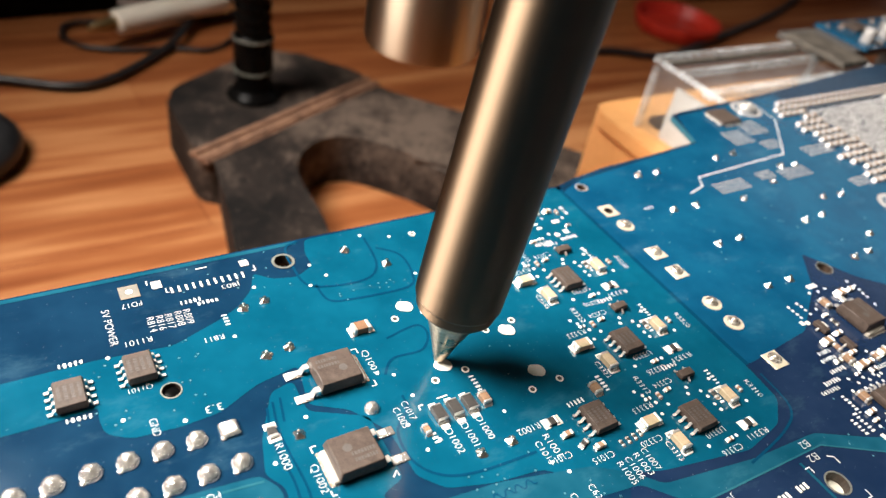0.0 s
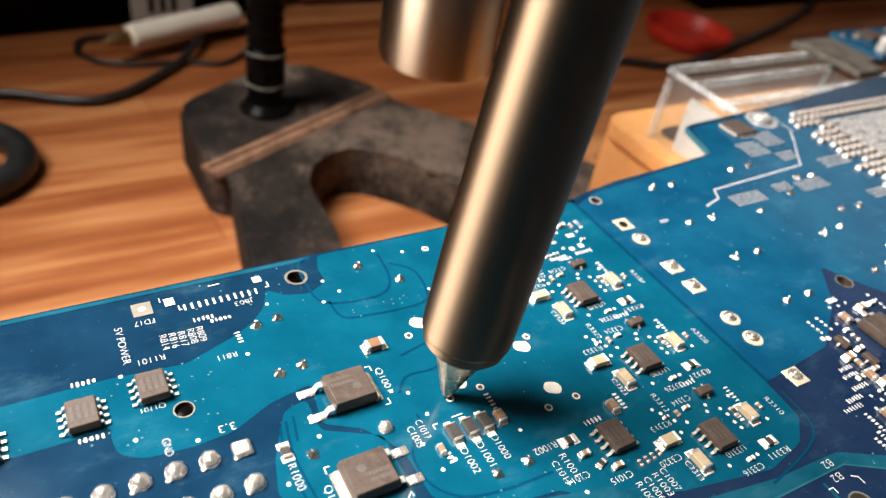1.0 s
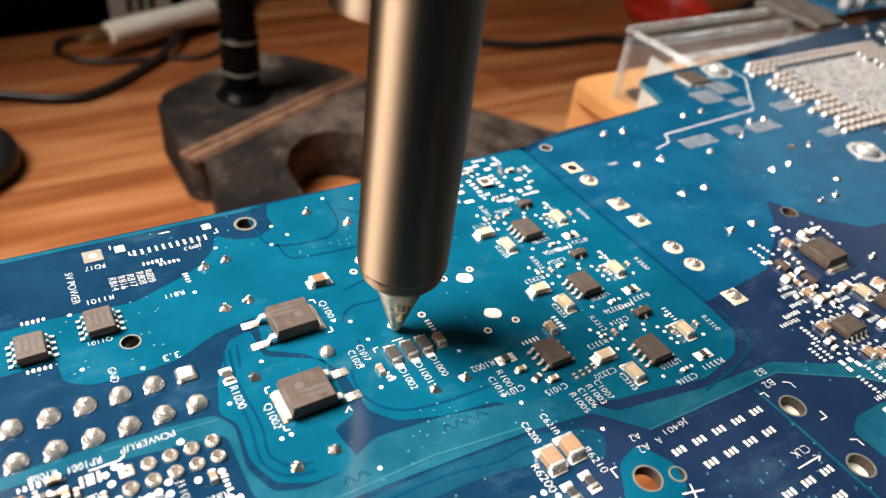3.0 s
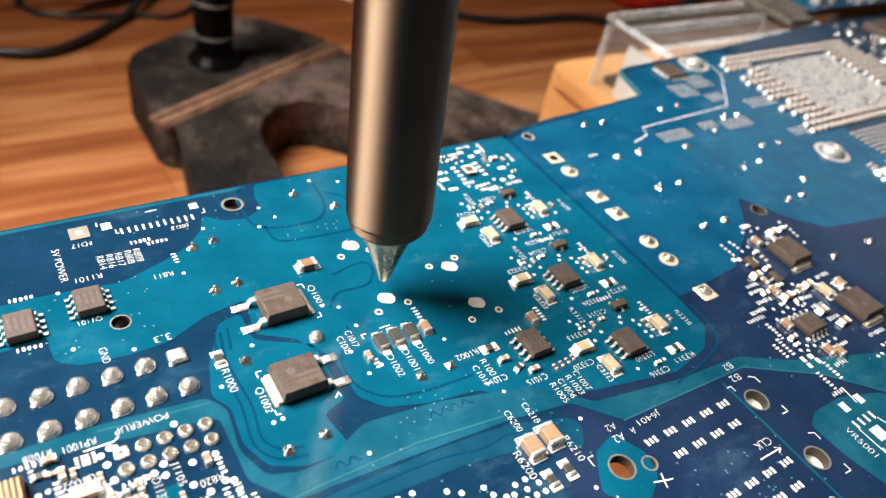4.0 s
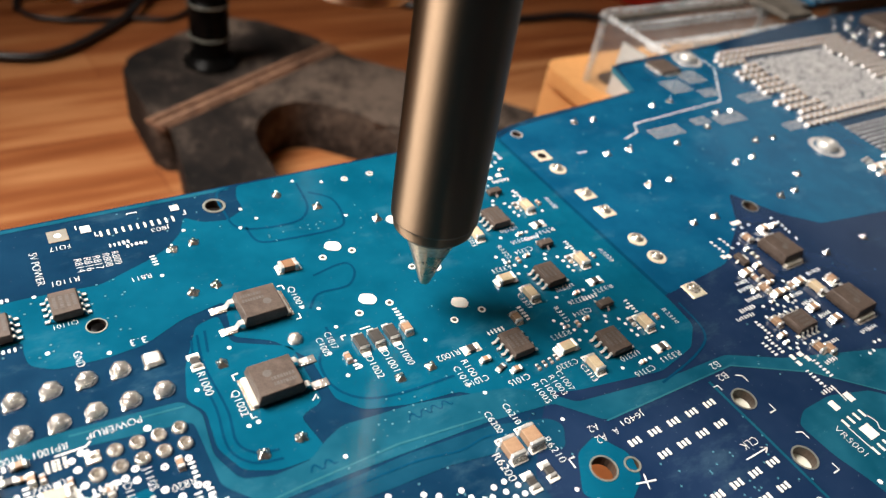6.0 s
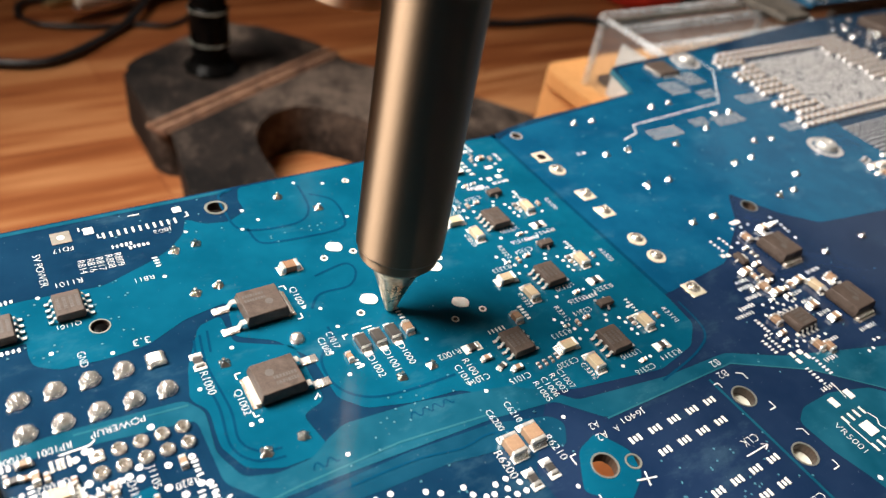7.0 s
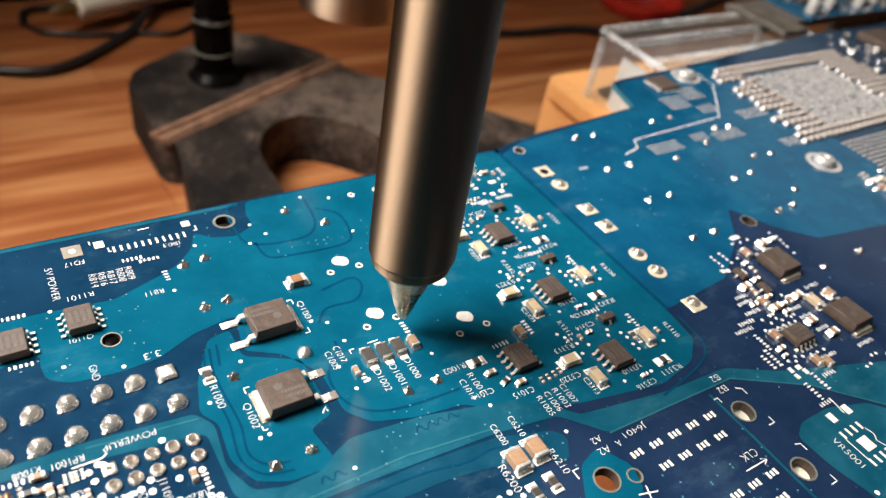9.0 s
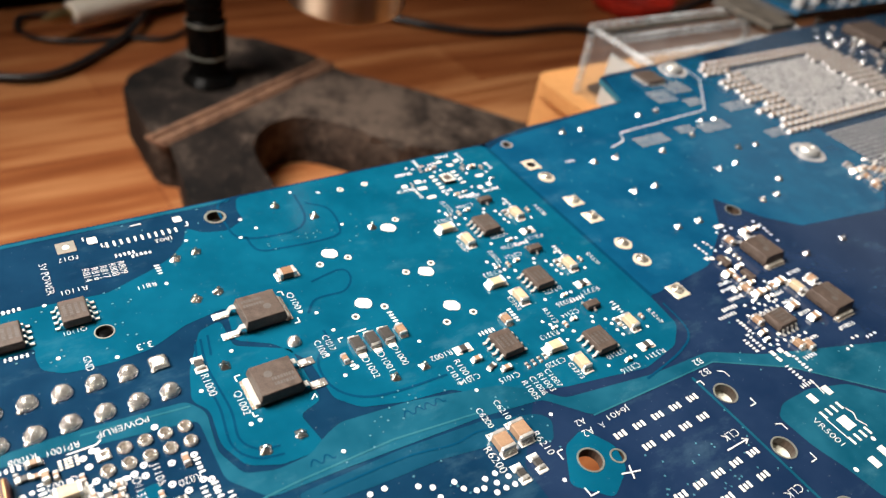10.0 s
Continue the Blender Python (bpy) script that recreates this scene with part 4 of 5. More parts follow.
# regulator footprints without parts
for x, y, w, h in ((88.9, -49.3, 1.3, 1.7), (93.0, -49.3, 1.3, 1.7), (89.8, -55.0, 2.3, 2.3), (87.5, -52.3, 0.44, 1.4), (89.0, -52.3, 0.44, 1.4), (90.5, -52.3, 0.44, 1.4), (92.0, -52.3, 0.44, 1.4),
                   (87.4, -57.6, 0.44, 1.4), (88.9, -57.6, 0.44, 1.4), (90.4, -57.6, 0.44, 1.4), (91.8, -57.6, 0.44, 1.4), (87.1, -61.7, 1.4, 1.8), (90.5, -61.2, 1.4, 1.8)):
    flat_pad(x, y, w, h)
for row, (y, x0, n) in enumerate(((-40.1, 54.2, 5), (-43.5, 56.8, 4), (-51.6, 51.0, 6), (-55.0, 53.0, 5), (-63.0, 51.0, 6), (-66.4, 53.0, 5))):
    for k in range(n):
        for j in (-1, 0, 1):
            flat_pad(x0 + 3.92 * k + j * 0.80, y, 0.46, 1.05 if j else 0.85)
for k in range(11):
    flat_pad(-0.4 + 1.13 * k, 28.9, 0.34, 1.35)
flat_pad(-2.3, 30.9, 1.5, 1.7)
flat_pad(11.9, 31.7, 1.4, 1.4)
child("fiducial", mesh_of("fiducial", lambda bm: bevelled(box(bm, -1.45, 1.45, -1.45, 1.45, 0, 0.05), 0.02, 1), speckled("bare_laminate", (0.15, 0.14, 0.115), (0.21, 0.19, 0.155), 300, 0.6)), board, here(-6.4, 30.6, TOP), "beige square fiducial with a round silver dot")
child("fiducial_dot", mesh_of("fiducial_dot", lambda bm: lathe(bm, [(0.55, 0), (0.55, 0.05)], 16), PAD), board, here(-6.4, 30.6, TOP + 0.05))

# far end: capacitor rows, ball field, screws, footprints
SCREW = mesh_of("screw_head", lambda bm: lathe(bm, [(2.6, 0.0), (2.6, 0.9), (2.2, 1.5), (0.9, 1.8), (0.85, 1.2), (0, 1.2)], 24), TIN, 40)
SCREW_PAD = ring_mesh("screw_pad", 4.5, 3.2, DULL, 0.06, 32)
for x, y in ((162.3, 51.6), (162.7, 3.6), (233, -6)):
    ob = child("screw", SCREW, board, here(x, y, TOP + 0.05), "silver screw in a wide tinned ring")
    child("screw_pad", SCREW_PAD, ob, here(0, 0, -0.05))
for r in range(15):
    y = 12.6 + 2.75 * r
    for c in range(24):
        x = 167.6 + (r % 4) * 0.7 + r * 0.32 + 2.85 * c
        if (182.5 < x < 221 and 18 < y < 46) or x > 238 or (r % 3 == 2 and c < 1 + r % 2):
            continue
        chip_part("cap_dull", x, y, 0)
bm = bmesh.new()
for i in range(36):
    for j in range(28):
        if rng.random() < 0.94:
            x, y = 184 + 1.04 * i + rng.uniform(-0.1, 0.1), 17.5 + 1.04 * j + rng.uniform(-0.1, 0.1)
            box(bm, x - 0.36, x + 0.36, y - 0.3, y + 0.3, 0, rng.uniform(0.08, 0.22), 0.06)
tagged(part("ball_field", bm, DULL, board, "dense field of tiny tinned pads", here(0, 0, TOP)), kind="stuff")
bm = bmesh.new()
for j in range(11):
    for i in range(16):
        x, y = 178 + 2.6 * i, 8.2 - 1.55 * j - 0.03 * i
        box(bm, x, x + 2.1, y - 0.32, y + 0.32, 0, 0.12)
tagged(part("contact_field", bm, DULL, board, "rows of slim tinned contacts", here(0, 0, TOP)), kind="stuff")
bm = bmesh.new()
for x0, y0, nx, ny, sx, sy in ((119.6, 21, 9, 4, 1.15, 1.05), (135.2, 22.6, 5, 3, 1.15, 1.05), (142.5, 20.6, 9, 4, 1.15, 1.05), (160, 12.6, 6, 3, 1.15, 1.2), (160, 27, 7, 3, 1.6, 1.5), (142, 37, 6, 5, 1.3, 1.3),
                               (151, 40, 6, 5, 1.3, 1.3), (150, 33, 5, 3, 1.3, 1.3), (172, -14, 8, 5, 1.3, 1.3)):
    for i in range(nx):
        for j in range(ny):
            box(bm, x0 + sx * i, x0 + sx * i + sx * 0.6, y0 + sy * j, y0 + sy * j + sy * 0.5, 0, 0.06)
tagged(part("pad_grid", bm, DULL, board, "grids of tiny tinned pads", here(0, 0, TOP)), kind="stuff")
ob = child("chip", mesh_of("chip_body", chip_body(7.0, 7.0, 1.2, 0.1), EPOXY, 30), board, here(149.5, 49.0, TOP), "flat square black chip with fine legs")
for side in range(4):
    for k in range(9):
        child("lead", SMALL_LEAD, ob, pose(0, 0, 0, 0, 0, 90 * side) @ here(3.4, (k - 4) * 0.68))
for i in range(40):
    chip_part(rng.choice(("cap_small", "cap_tiny", "res_small")), rng.uniform(238, 262), rng.uniform(20, 62), rng.choice((0, 90)))
for i in range(26):
    chip_part(rng.choice(("cap_small", "res_small", "cap_mid")), rng.uniform(165, 185), rng.uniform(-16, -4), rng.choice((0, 90)))
for x, y, w, h, z in ((268, 50, 16, 16, 3), (284, 30, 14, 10, 4), (300, 52, 18, 12, 6)):
    ob = child("chip", mesh_of("chip_body", chip_body(w, h, z, 0.2), EPOXY, 30), board, here(x, y, TOP), "square dark chip")

# tiny plated holes
bm = bmesh.new()
for x0, x1, y0, y1, n in ((23, 44, 14, 20, 14), (-18, 0, 5, 18, 26), (14, 46, -38, -26, 24), (20, 36, -25, -19, 16), (52, 74, -60, -44, 40), (84, 130, -60, -24, 40), (90, 160, -4, 36, 30), (0, 20, 24, 34, 12), (40, 60, -14, 30, 10)):
    for i in range(n):
        x, y = rng.uniform(x0, x1), rng.uniform(y0, y1)
        if not near_hole(x, y, 0.6):
            lathe(bm, [(0.17, 0), (0.17, 0.02)], 8, (x, y))
tagged(part("small_via", bm, VIADOT, board, "scattered tiny plated holes", here(0, 0, TOP)), kind="stuff")
for x, y in ((27.9, -35.6), (28.5, -37.0), (29.9, -38.0), (33.6, -37.0), (31.9, -37.1), (33.0, -38.3), (35.0, -38.2), (35.1, -39.6), (31.0, -38.2), (33.7, -39.5), (32.2, -39.5), (17.2, -32.2), (19.2, -32.3), (23.3, -34.0), (24.9, -35.0), (25.1, -36.7), (83.0, -61.1), (91.1, -59.0)):
    child("solder_dot", DOT, board, here(x, y, TOP) @ Matrix.Scale(1.3, 4))
for x, y in ((-11.7, 18), (-4.8, 3.5), (-11.9, 6.5), (3.7, -7.3), (22.4, 1.6), (25.4, -4.1), (22.4, -8.5), (23, -13.2), (25.4, -12.4), (36.6, -11.8), (39.4, -24), (47, -32.6), (41.7, -42.2), (7.8, -15.5),
             (9.1, -15.4), (17, -24.9), (22, 27.7), (23.7, 24.4), (20.3, 22.8), (33.6, 32.5), (38.6, 30.6), (38.5, 19.8), (11.6, 25.4), (5.6, 16), (24.6, 0.4), (9.9, -1.9), (-3.4, -10.6), (-10.6, -11)):
    child("silk_dot", DOT, board, here(x, y, TOP))

for name, x0, x1, y0, y1, z0, mat, note in (("slot_body", 71, 82, -140, -34, -11, IVORY, "ivory plastic slot on the underside"), ("slot_body", 56, 66, -140, -60, -11, IVORY, "ivory plastic slot on the underside"),
                                            ("connector_body", -48, 4, -9, 13, -13, BLACK, "black connector housing on the underside"), ("coil_body", 112, 128, -14, 1, -16, BLACK, "black coil on the underside"),
                                            ("capacitor_can", 10, 26, 22, 33, -18, BLACK, "black capacitor on the underside"), ("heat_sink", 90, 130, 4, 30, -30, IRON, "dark heat sink on the underside")):
    part(name, bevelled(box(bmesh.new(), x0, x1, y0, y1, z0, -1.75 if mat is IVORY else -4.0), 0.5, 1), mat, board, note)

# ---- printing on the board ----
def word(text, x, y, turn, length, tall=1.2):
    curve = bpy.data.curves.new("printing", "FONT")
    curve.body, curve.align_x, curve.align_y, curve.size = text, "CENTER", "CENTER", 1.0
    curve.offset = -0.02
    tmp = bpy.data.objects.new("printing", curve)
    mesh = bpy.data.meshes.new_from_object(tmp)
    bpy.data.objects.remove(tmp)
    bpy.data.curves.remove(curve)
    xs, ys = [v.co.x for v in mesh.vertices], [v.co.y for v in mesh.vertices]
    s = length * MM / (max(xs) - min(xs))
    high = min(s, tall * MM / (max(ys) - min(ys)))
    high = max(high, 0.84 * tall * MM / (max(ys) - min(ys)))
    cx, cy = (max(xs) + min(xs)) / 2, (max(ys) + min(ys)) / 2
    for v in mesh.vertices:
        v.co = ((v.co.x - cx) * s, (v.co.y - cy) * high, 0)
    mesh.materials.clear()
    mesh.materials.append(SILK)
    return link_mesh("printing", mesh, SILK, board, here(x, y, TOP + 0.03, turn), "white printed letters")


for row in (("POWERUP", -7.0, -8.9, 180, 6.4), ("GND", -8.5, 3.9, -90, 2.8), ("3.3", -0.8, 4.1, 180, 2.3), ("5V POWER", -10.4, 23.9, -90, 7.7), ("FD17", -6.6, 27.6, 180, 2.9), ("J803", 8.4, 27.2, 180, 2.9),
            ("R1101", -7.2, 19.7, 180, 3.6), ("Q1101", -8.8, 11.0, 180, 3.1), ("Q1001", 22.3, 4.1, -90, 4.6), ("Q1002", 7.9, -11.6, -90, 4.4), ("R1000", 5.0, -6.7, -90, 4.1), ("C1017", 23.6, -6.3, -90, 3.3)):
    word(*row)
for row in (("C1005", 22.0, -7.0, -90, 3.6), ("D1002", 27.2, -13.4, -90, 4.2), ("D1001", 29.8, -13.3, -90, 4.0), ("D1000", 32.4, -13.1, -90, 4.1), ("R1002", 38.2, -15.9, 180, 3.8), ("C6200", 37.6, -28.8, -90, 3.6),
            ("C6210", 40.8, -28.7, -90, 3.6), ("R6200", 34.9, -35.3, -90, 4.3), ("R6210", 42.8, -36.1, -90, 4.1), ("J6401", 56.8, -36.8, 180, 4.5), ("A2", 50.2, -35.7, 180, 1.7), ("A2", 50.1, -37.6, 180, 1.9)):
    word(*row)
for row in (("VR5001", 85.3, -54.7, -90, 5.4), ("CLK", 69.9, -47.9, 180, 3.2), ("CLK", 70.7, -58.9, 180, 3.4), ("B2", 76.8, -35.1, 180, 1.8), ("B2", 76.1, -37.3, 180, 2.0), 
            ("C3320", 54.2, -24.9, 180, 3.9), ("R1001", 39.8, -19.5, -90, 3.7), ("C1013", 38.0, -20.1, -90, 3.8), ("C1014", 39.6, -21.8, 180, 3.7), ("C1015", 45.5, -24.2, 180, 3.7), ("C1007", 51.9, -27.2, -90, 3.7)):
    word(*row)
for row in (("R1003", 50.3, -27.4, -90, 3.7), ("C1006", 48.7, -27.4, -90, 3.7), ("R1005", 47.1, -27.6, -90, 3.7), ("RP1001", -14.2, -9.1, 180, 3.6), ("R1008", -18.7, -8.7, 180, 3.0), ("R820", -1.8, -20.2, 180, 2.7), ("C1002", -15.2, -14.1, 180, 3.4), ("J1105", -5.1, -17.7, -90, 3.4), ("D1132", -7.5, -18.9, -90, 3.4), ("A", 52.9, -37.6, 180, 0.8), ("R814", -4.8, 22.5, -90, 3.1), ("R816", -3.5, 22.4, -90, 3.1),
            ("R817", -2.2, 22.3, -90, 3.1), ("R808", -0.8, 22.4, -90, 3.1), ("R809", 0.5, 22.4, -90, 3.1), ("R811", 2.8, 16.6, 180, 2.7)):
    word(*row)


def bars(bm, x, y, turn, chars, high=0.86):
    """Bars of the size of one printed word that is too small to read."""
    c, s = math.cos(radians(turn)), math.sin(radians(turn))
    pitch, thin = high * 0.80, 0.02 * high
    under, over = [], []
    for k in range(chars):
        u, wide = (k - (chars - 1) / 2) * pitch, high * rng.choice((0.13, 0.17, 0.21))
        low, top = -high * rng.choice((0.5, 0.5, 0.4)), high * rng.choice((0.5, 0.5, 0.36))
        under += [(u - wide, -thin), (u - wide, low), (u + wide, low), (u + wide, -thin)]
        over += [(u - wide, thin), (u - wide, top), (u + wide, top), (u + wide, thin)]
    bm.faces.new([bm.verts.new((x + p * c - q * s, y + p * s + q * c, 0.02)) for p, q in under + over[::-1]])
    return bm


def print_bars(rows):
    for x, y, turn, chars in rows:
        part("printing", bars(bmesh.new(), x, y, turn, chars), SILK, board, "small white printing", here(0, 0, TOP))


for k in range(3):
    y, n = 8.7 - 16.65 * k, 3 - k
    for text, dx, dy, turn, length in (("U33%d0", 1.2, -3.1, 180, 4.1), ("C33%d6", 1.3, -6.5, 180, 4.2), ("R33%d1", 7.6, -6.0, 180, 4.4), ("C33%d3", -7.4, -3.0, -90, 3.6), ("R33%d3", -6.5, 5.0, 180, 4.0),
                                       ("R33%d2", -3.4, 8.6, -90, 3.8), ("C33%d4", 0.2, 7.6, 180, 4.0), ("R33%d0", 14.4, 0.8, -90, 3.8)):
        word(text % n, 63.7 + dx, y + dy, turn, length * 0.94, 0.98)
    print_bars([(73.1, y + 5.4, -90, 5), (67.6, y + 10.0, 180, 5), (70.7, y + 1.9, -90, 4)])
print_bars([(47.8, -14.6, 180, 5), (54.4, -13.2, -90, 5), (69.2, 33.6, 180, 5), (57.7, 30.3, 180, 6), (55.3, 25.1, 180, 6), (63.4, 22.2, 180, 4), (66.4, 19.3, 180, 6), (72.6, 19.3, 180, 6), (65.7, 31.8, 180, 4), (73.0, 32.3, -90, 5), (57.2, 23.3, -90, 5),
            (77.3, 27.2, -90, 4), (62.3, 33.0, -90, 4)])
print_bars([(97.3, -24.5, 180, 6), (97.9, -23.1, 180, 5), (96.6, -26.9, 180, 6), (93.1, -28.3, 180, 6), (91.0, -29.6, 180, 7), (105.8, -29.6, 180, 5), (106.1, -31.9, 180, 5), (106.4, -35.3, 180, 5), (111.2, -41.2, 180, 7), (101.6, -40.3, 180, 5),
            (97.2, -43.0, 180, 5), (115.0, -26.6, 180, 6), (91.9, -33.0, -90, 6), (90.6, -36.3, -90, 6)])
print_bars([(88.9, -36.6, -90, 5), (94.2, -43.4, -90, 6), (91.0, -44.4, -90, 6), (90.8, -46.9, 180, 5), (97.0, 22.2, 180, 4), (5.4, 19.8, -90, 4), (4.0, 24.6, 180, 5), (1.6, 25.6, 180, 5), (35.4, -5.6, -90, 5), (-16.4, 18.6, 180, 5),
            (-16.8, 8.8, 180, 5), (24.9, -11.9, -90, 3)])
print_bars([(-19.9, -9.6, 180, 5), (-0.2, -18.7, -90, 4), (0.7, -23.0, -90, 4), (-0.7, -23.0, -90, 4), (-17.4, -14.2, -90, 4), (-12.6, -16.9, -90, 4),
            (-3.8, -24.8, 180, 6), (2.0, -25.4, -90, 5)])
print_bars([(rng.uniform(-26, -1), rng.uniform(-33, -23), rng.choice((180, -90)), rng.choice((4, 5))) for i in range(22)])
print_bars([(rng.uniform(-21, -9), rng.uniform(-22, -16.6), rng.choice((180, -90)), rng.choice((4, 5))) for i in range(10)])


def silk_lines(lines, width=0.2):
    for pts in lines:
        part("printed_line", ribbon(bmesh.new(), pts, width, 0.03), SILK, board, "", here(0, 0, TOP))


silk_lines([[(-3.6, 32.2), (-3.6, 31.2)], [(-1.2, 29.6), (-1.2, 28.6), (-0.8, 28.6)], [(4.2, 32.6), (6.0, 32.6)], [(13.2, 30.6), (13.2, 29.4), (12.6, 29.4)], [(25.2, -7.0), (25.2, -6.2), (26.0, -6.2)], [(28.4, -6.0), (30.2, -6.0)]])
silk_lines([[(20.6, 7.2), (21.4, 7.2), (21.4, 6.2)], [(20.6, -0.4), (21.4, -0.4), (21.4, 0.6)], [(9.4, -6.8), (8.6, -6.8), (8.6, -7.8)], [(9.2, -14.6), (8.6, -14.6), (8.6, -13.8)], [(17.6, -15.2), (17.6, -14.4), (16.8, -15.2)]])
silk_lines([[(-14, -10.2), (-10.6, -10.2), (-9.9, -9.7)], [(73.0, -38.2), (73.9, -38.2), (73.9, -39.2)], [(78.4, -38.0), (79.4, -38.6), (79.4, -39.8)], [(78.9, -44.4), (78.9, -45.6), (77.6, -45.6)]])
silk_lines([[(78.4, -49.8), (79.4, -50.2), (79.4, -51.4)], [(78.9, -55.8), (78.9, -57.0), (77.6, -57.0)], [(44.6, -38.2), (43.6, -38.2), (43.6, -39.6)], [(43.4, -44.4), (43.4, -45.8), (44.8, -45.8)]])
silk_lines([[(67.2, -49.6), (71.9, -49.6), (70.9, -49.1)], [(71.9, -49.6), (70.9, -50.1)], [(49.6, -45.2), (52.6, -46.0)], [(51.6, -44.6), (50.8, -46.6)], [(87.2, -53.0), (87.2, -57.0)], [(92.2, -47.2), (91.8, -49.6)], [(92.4, -53.0), (92.8, -54.4), (92.0, -55.4), (92.6, -57.0)]])
silk_lines([[(111.4, 23.5), (116.7, 24.9), (118.6, 28.1), (152.3, 29.9), (166.5, 44.5), (167.5, 52)]], 0.32)
part("trace", ribbon(bmesh.new(), [(73.2, -37.1), (73.3, -45.9), (73.3, -70)], 0.5, 0.085), BAND, board)

# ---- things round the board ----
def iron_stand():
    """The heavy foot of a lamp arm: a block with two splayed legs, a rusty groove, and the arm's ribbed stem."""
    t = thing("lamp_stand", "dusty black cast iron lamp foot with rusty groove and stem", "stand", here(83, 245, TABLE))
    o = (83, 245)
    outline = [(45, 201), (44, 252), (52, 262), (100, 292), (116, 291), (143, 260), (149, 237), (180, 205), (222, 150), (186, 130), (150, 160)]
    arch = [(135, 176), (122, 191), (112, 199), (102, 200), (92, 196), (83, 186), (79, 172), (78, 145), (74, 128), (40, 128)]
    bm = bmesh.new()
    pts = [(x - o[0], y - o[1]) for x, y in rounded(outline, 8) + smooth_line(arch[:-1], 5) + arch[-1:]]
    faces = prism(bm, pts, 0, 25)
    rim = [e for e in bm.edges if all(v.co.z > 24 for v in e.verts)]
    bmesh.ops.bevel(bm, geom=rim, offset=2.2, segments=3, affect="EDGES")
    bmesh.ops.triangulate(bm, faces=[f for f in bm.faces if len(f.verts) > 4])
    part("foot", bm, IRON, t, "dusty cast iron foot with an arched cut-out")
    a, b = Vector((44.5 - o[0], 198 - o[1])), Vector((146 - o[0], 247 - o[1]))
    d = (b - a).normalized()
    n = Vector((-d.y, d.x))
    for off, wide, high in ((0.0, 11.0, 25.5), (2.6, 2.4, 26.6), (-3.0, 2.4, 26.6)):
        p, q = a + n * off, b + n * off
        bm = bmesh.new()
        prism(bm, [tuple(p - n * wide / 2), tuple(q - n * wide / 2), tuple(q + n * wide / 2), tuple(p + n * wide / 2)], high - 1.5, high)
        part("groove" if off == 0 else "groove_lip", bm, RUST, t, "rusty strip")
    part("nut", bevelled(lathe(bmesh.new(), [(12.4, 25), (12.4, 26.5), (9.2, 30)], 28), 0.4, 1), BLACK, t, at=None)
    prof = [(8.4, 25), (8.4, 38), (9.0, 38.4), (9.0, 40), (8.9, 40.4), (8.9, 53), (9.1, 53.6), (9.1, 55), (8.0, 56)]
    z = 57.0
    while z < 320:
        prof += [(7.6, z), (8.3, z + 1.6), (8.3, z + 2.8), (7.6, z + 4.2)]
        z += 5.0
    part("stem", lathe(bmesh.new(), prof, 24), BLACK, t, "black ribbed flexible stem", smooth=40)
    for z in (39.2, 54.6):
        part("ring", lathe(bmesh.new(), [(8.8, z - 0.5), (9.3, z - 0.3), (9.3, z + 0.3), (8.8, z + 0.5)], 24), RINGMAT, t, "thin silver ring", smooth=40)


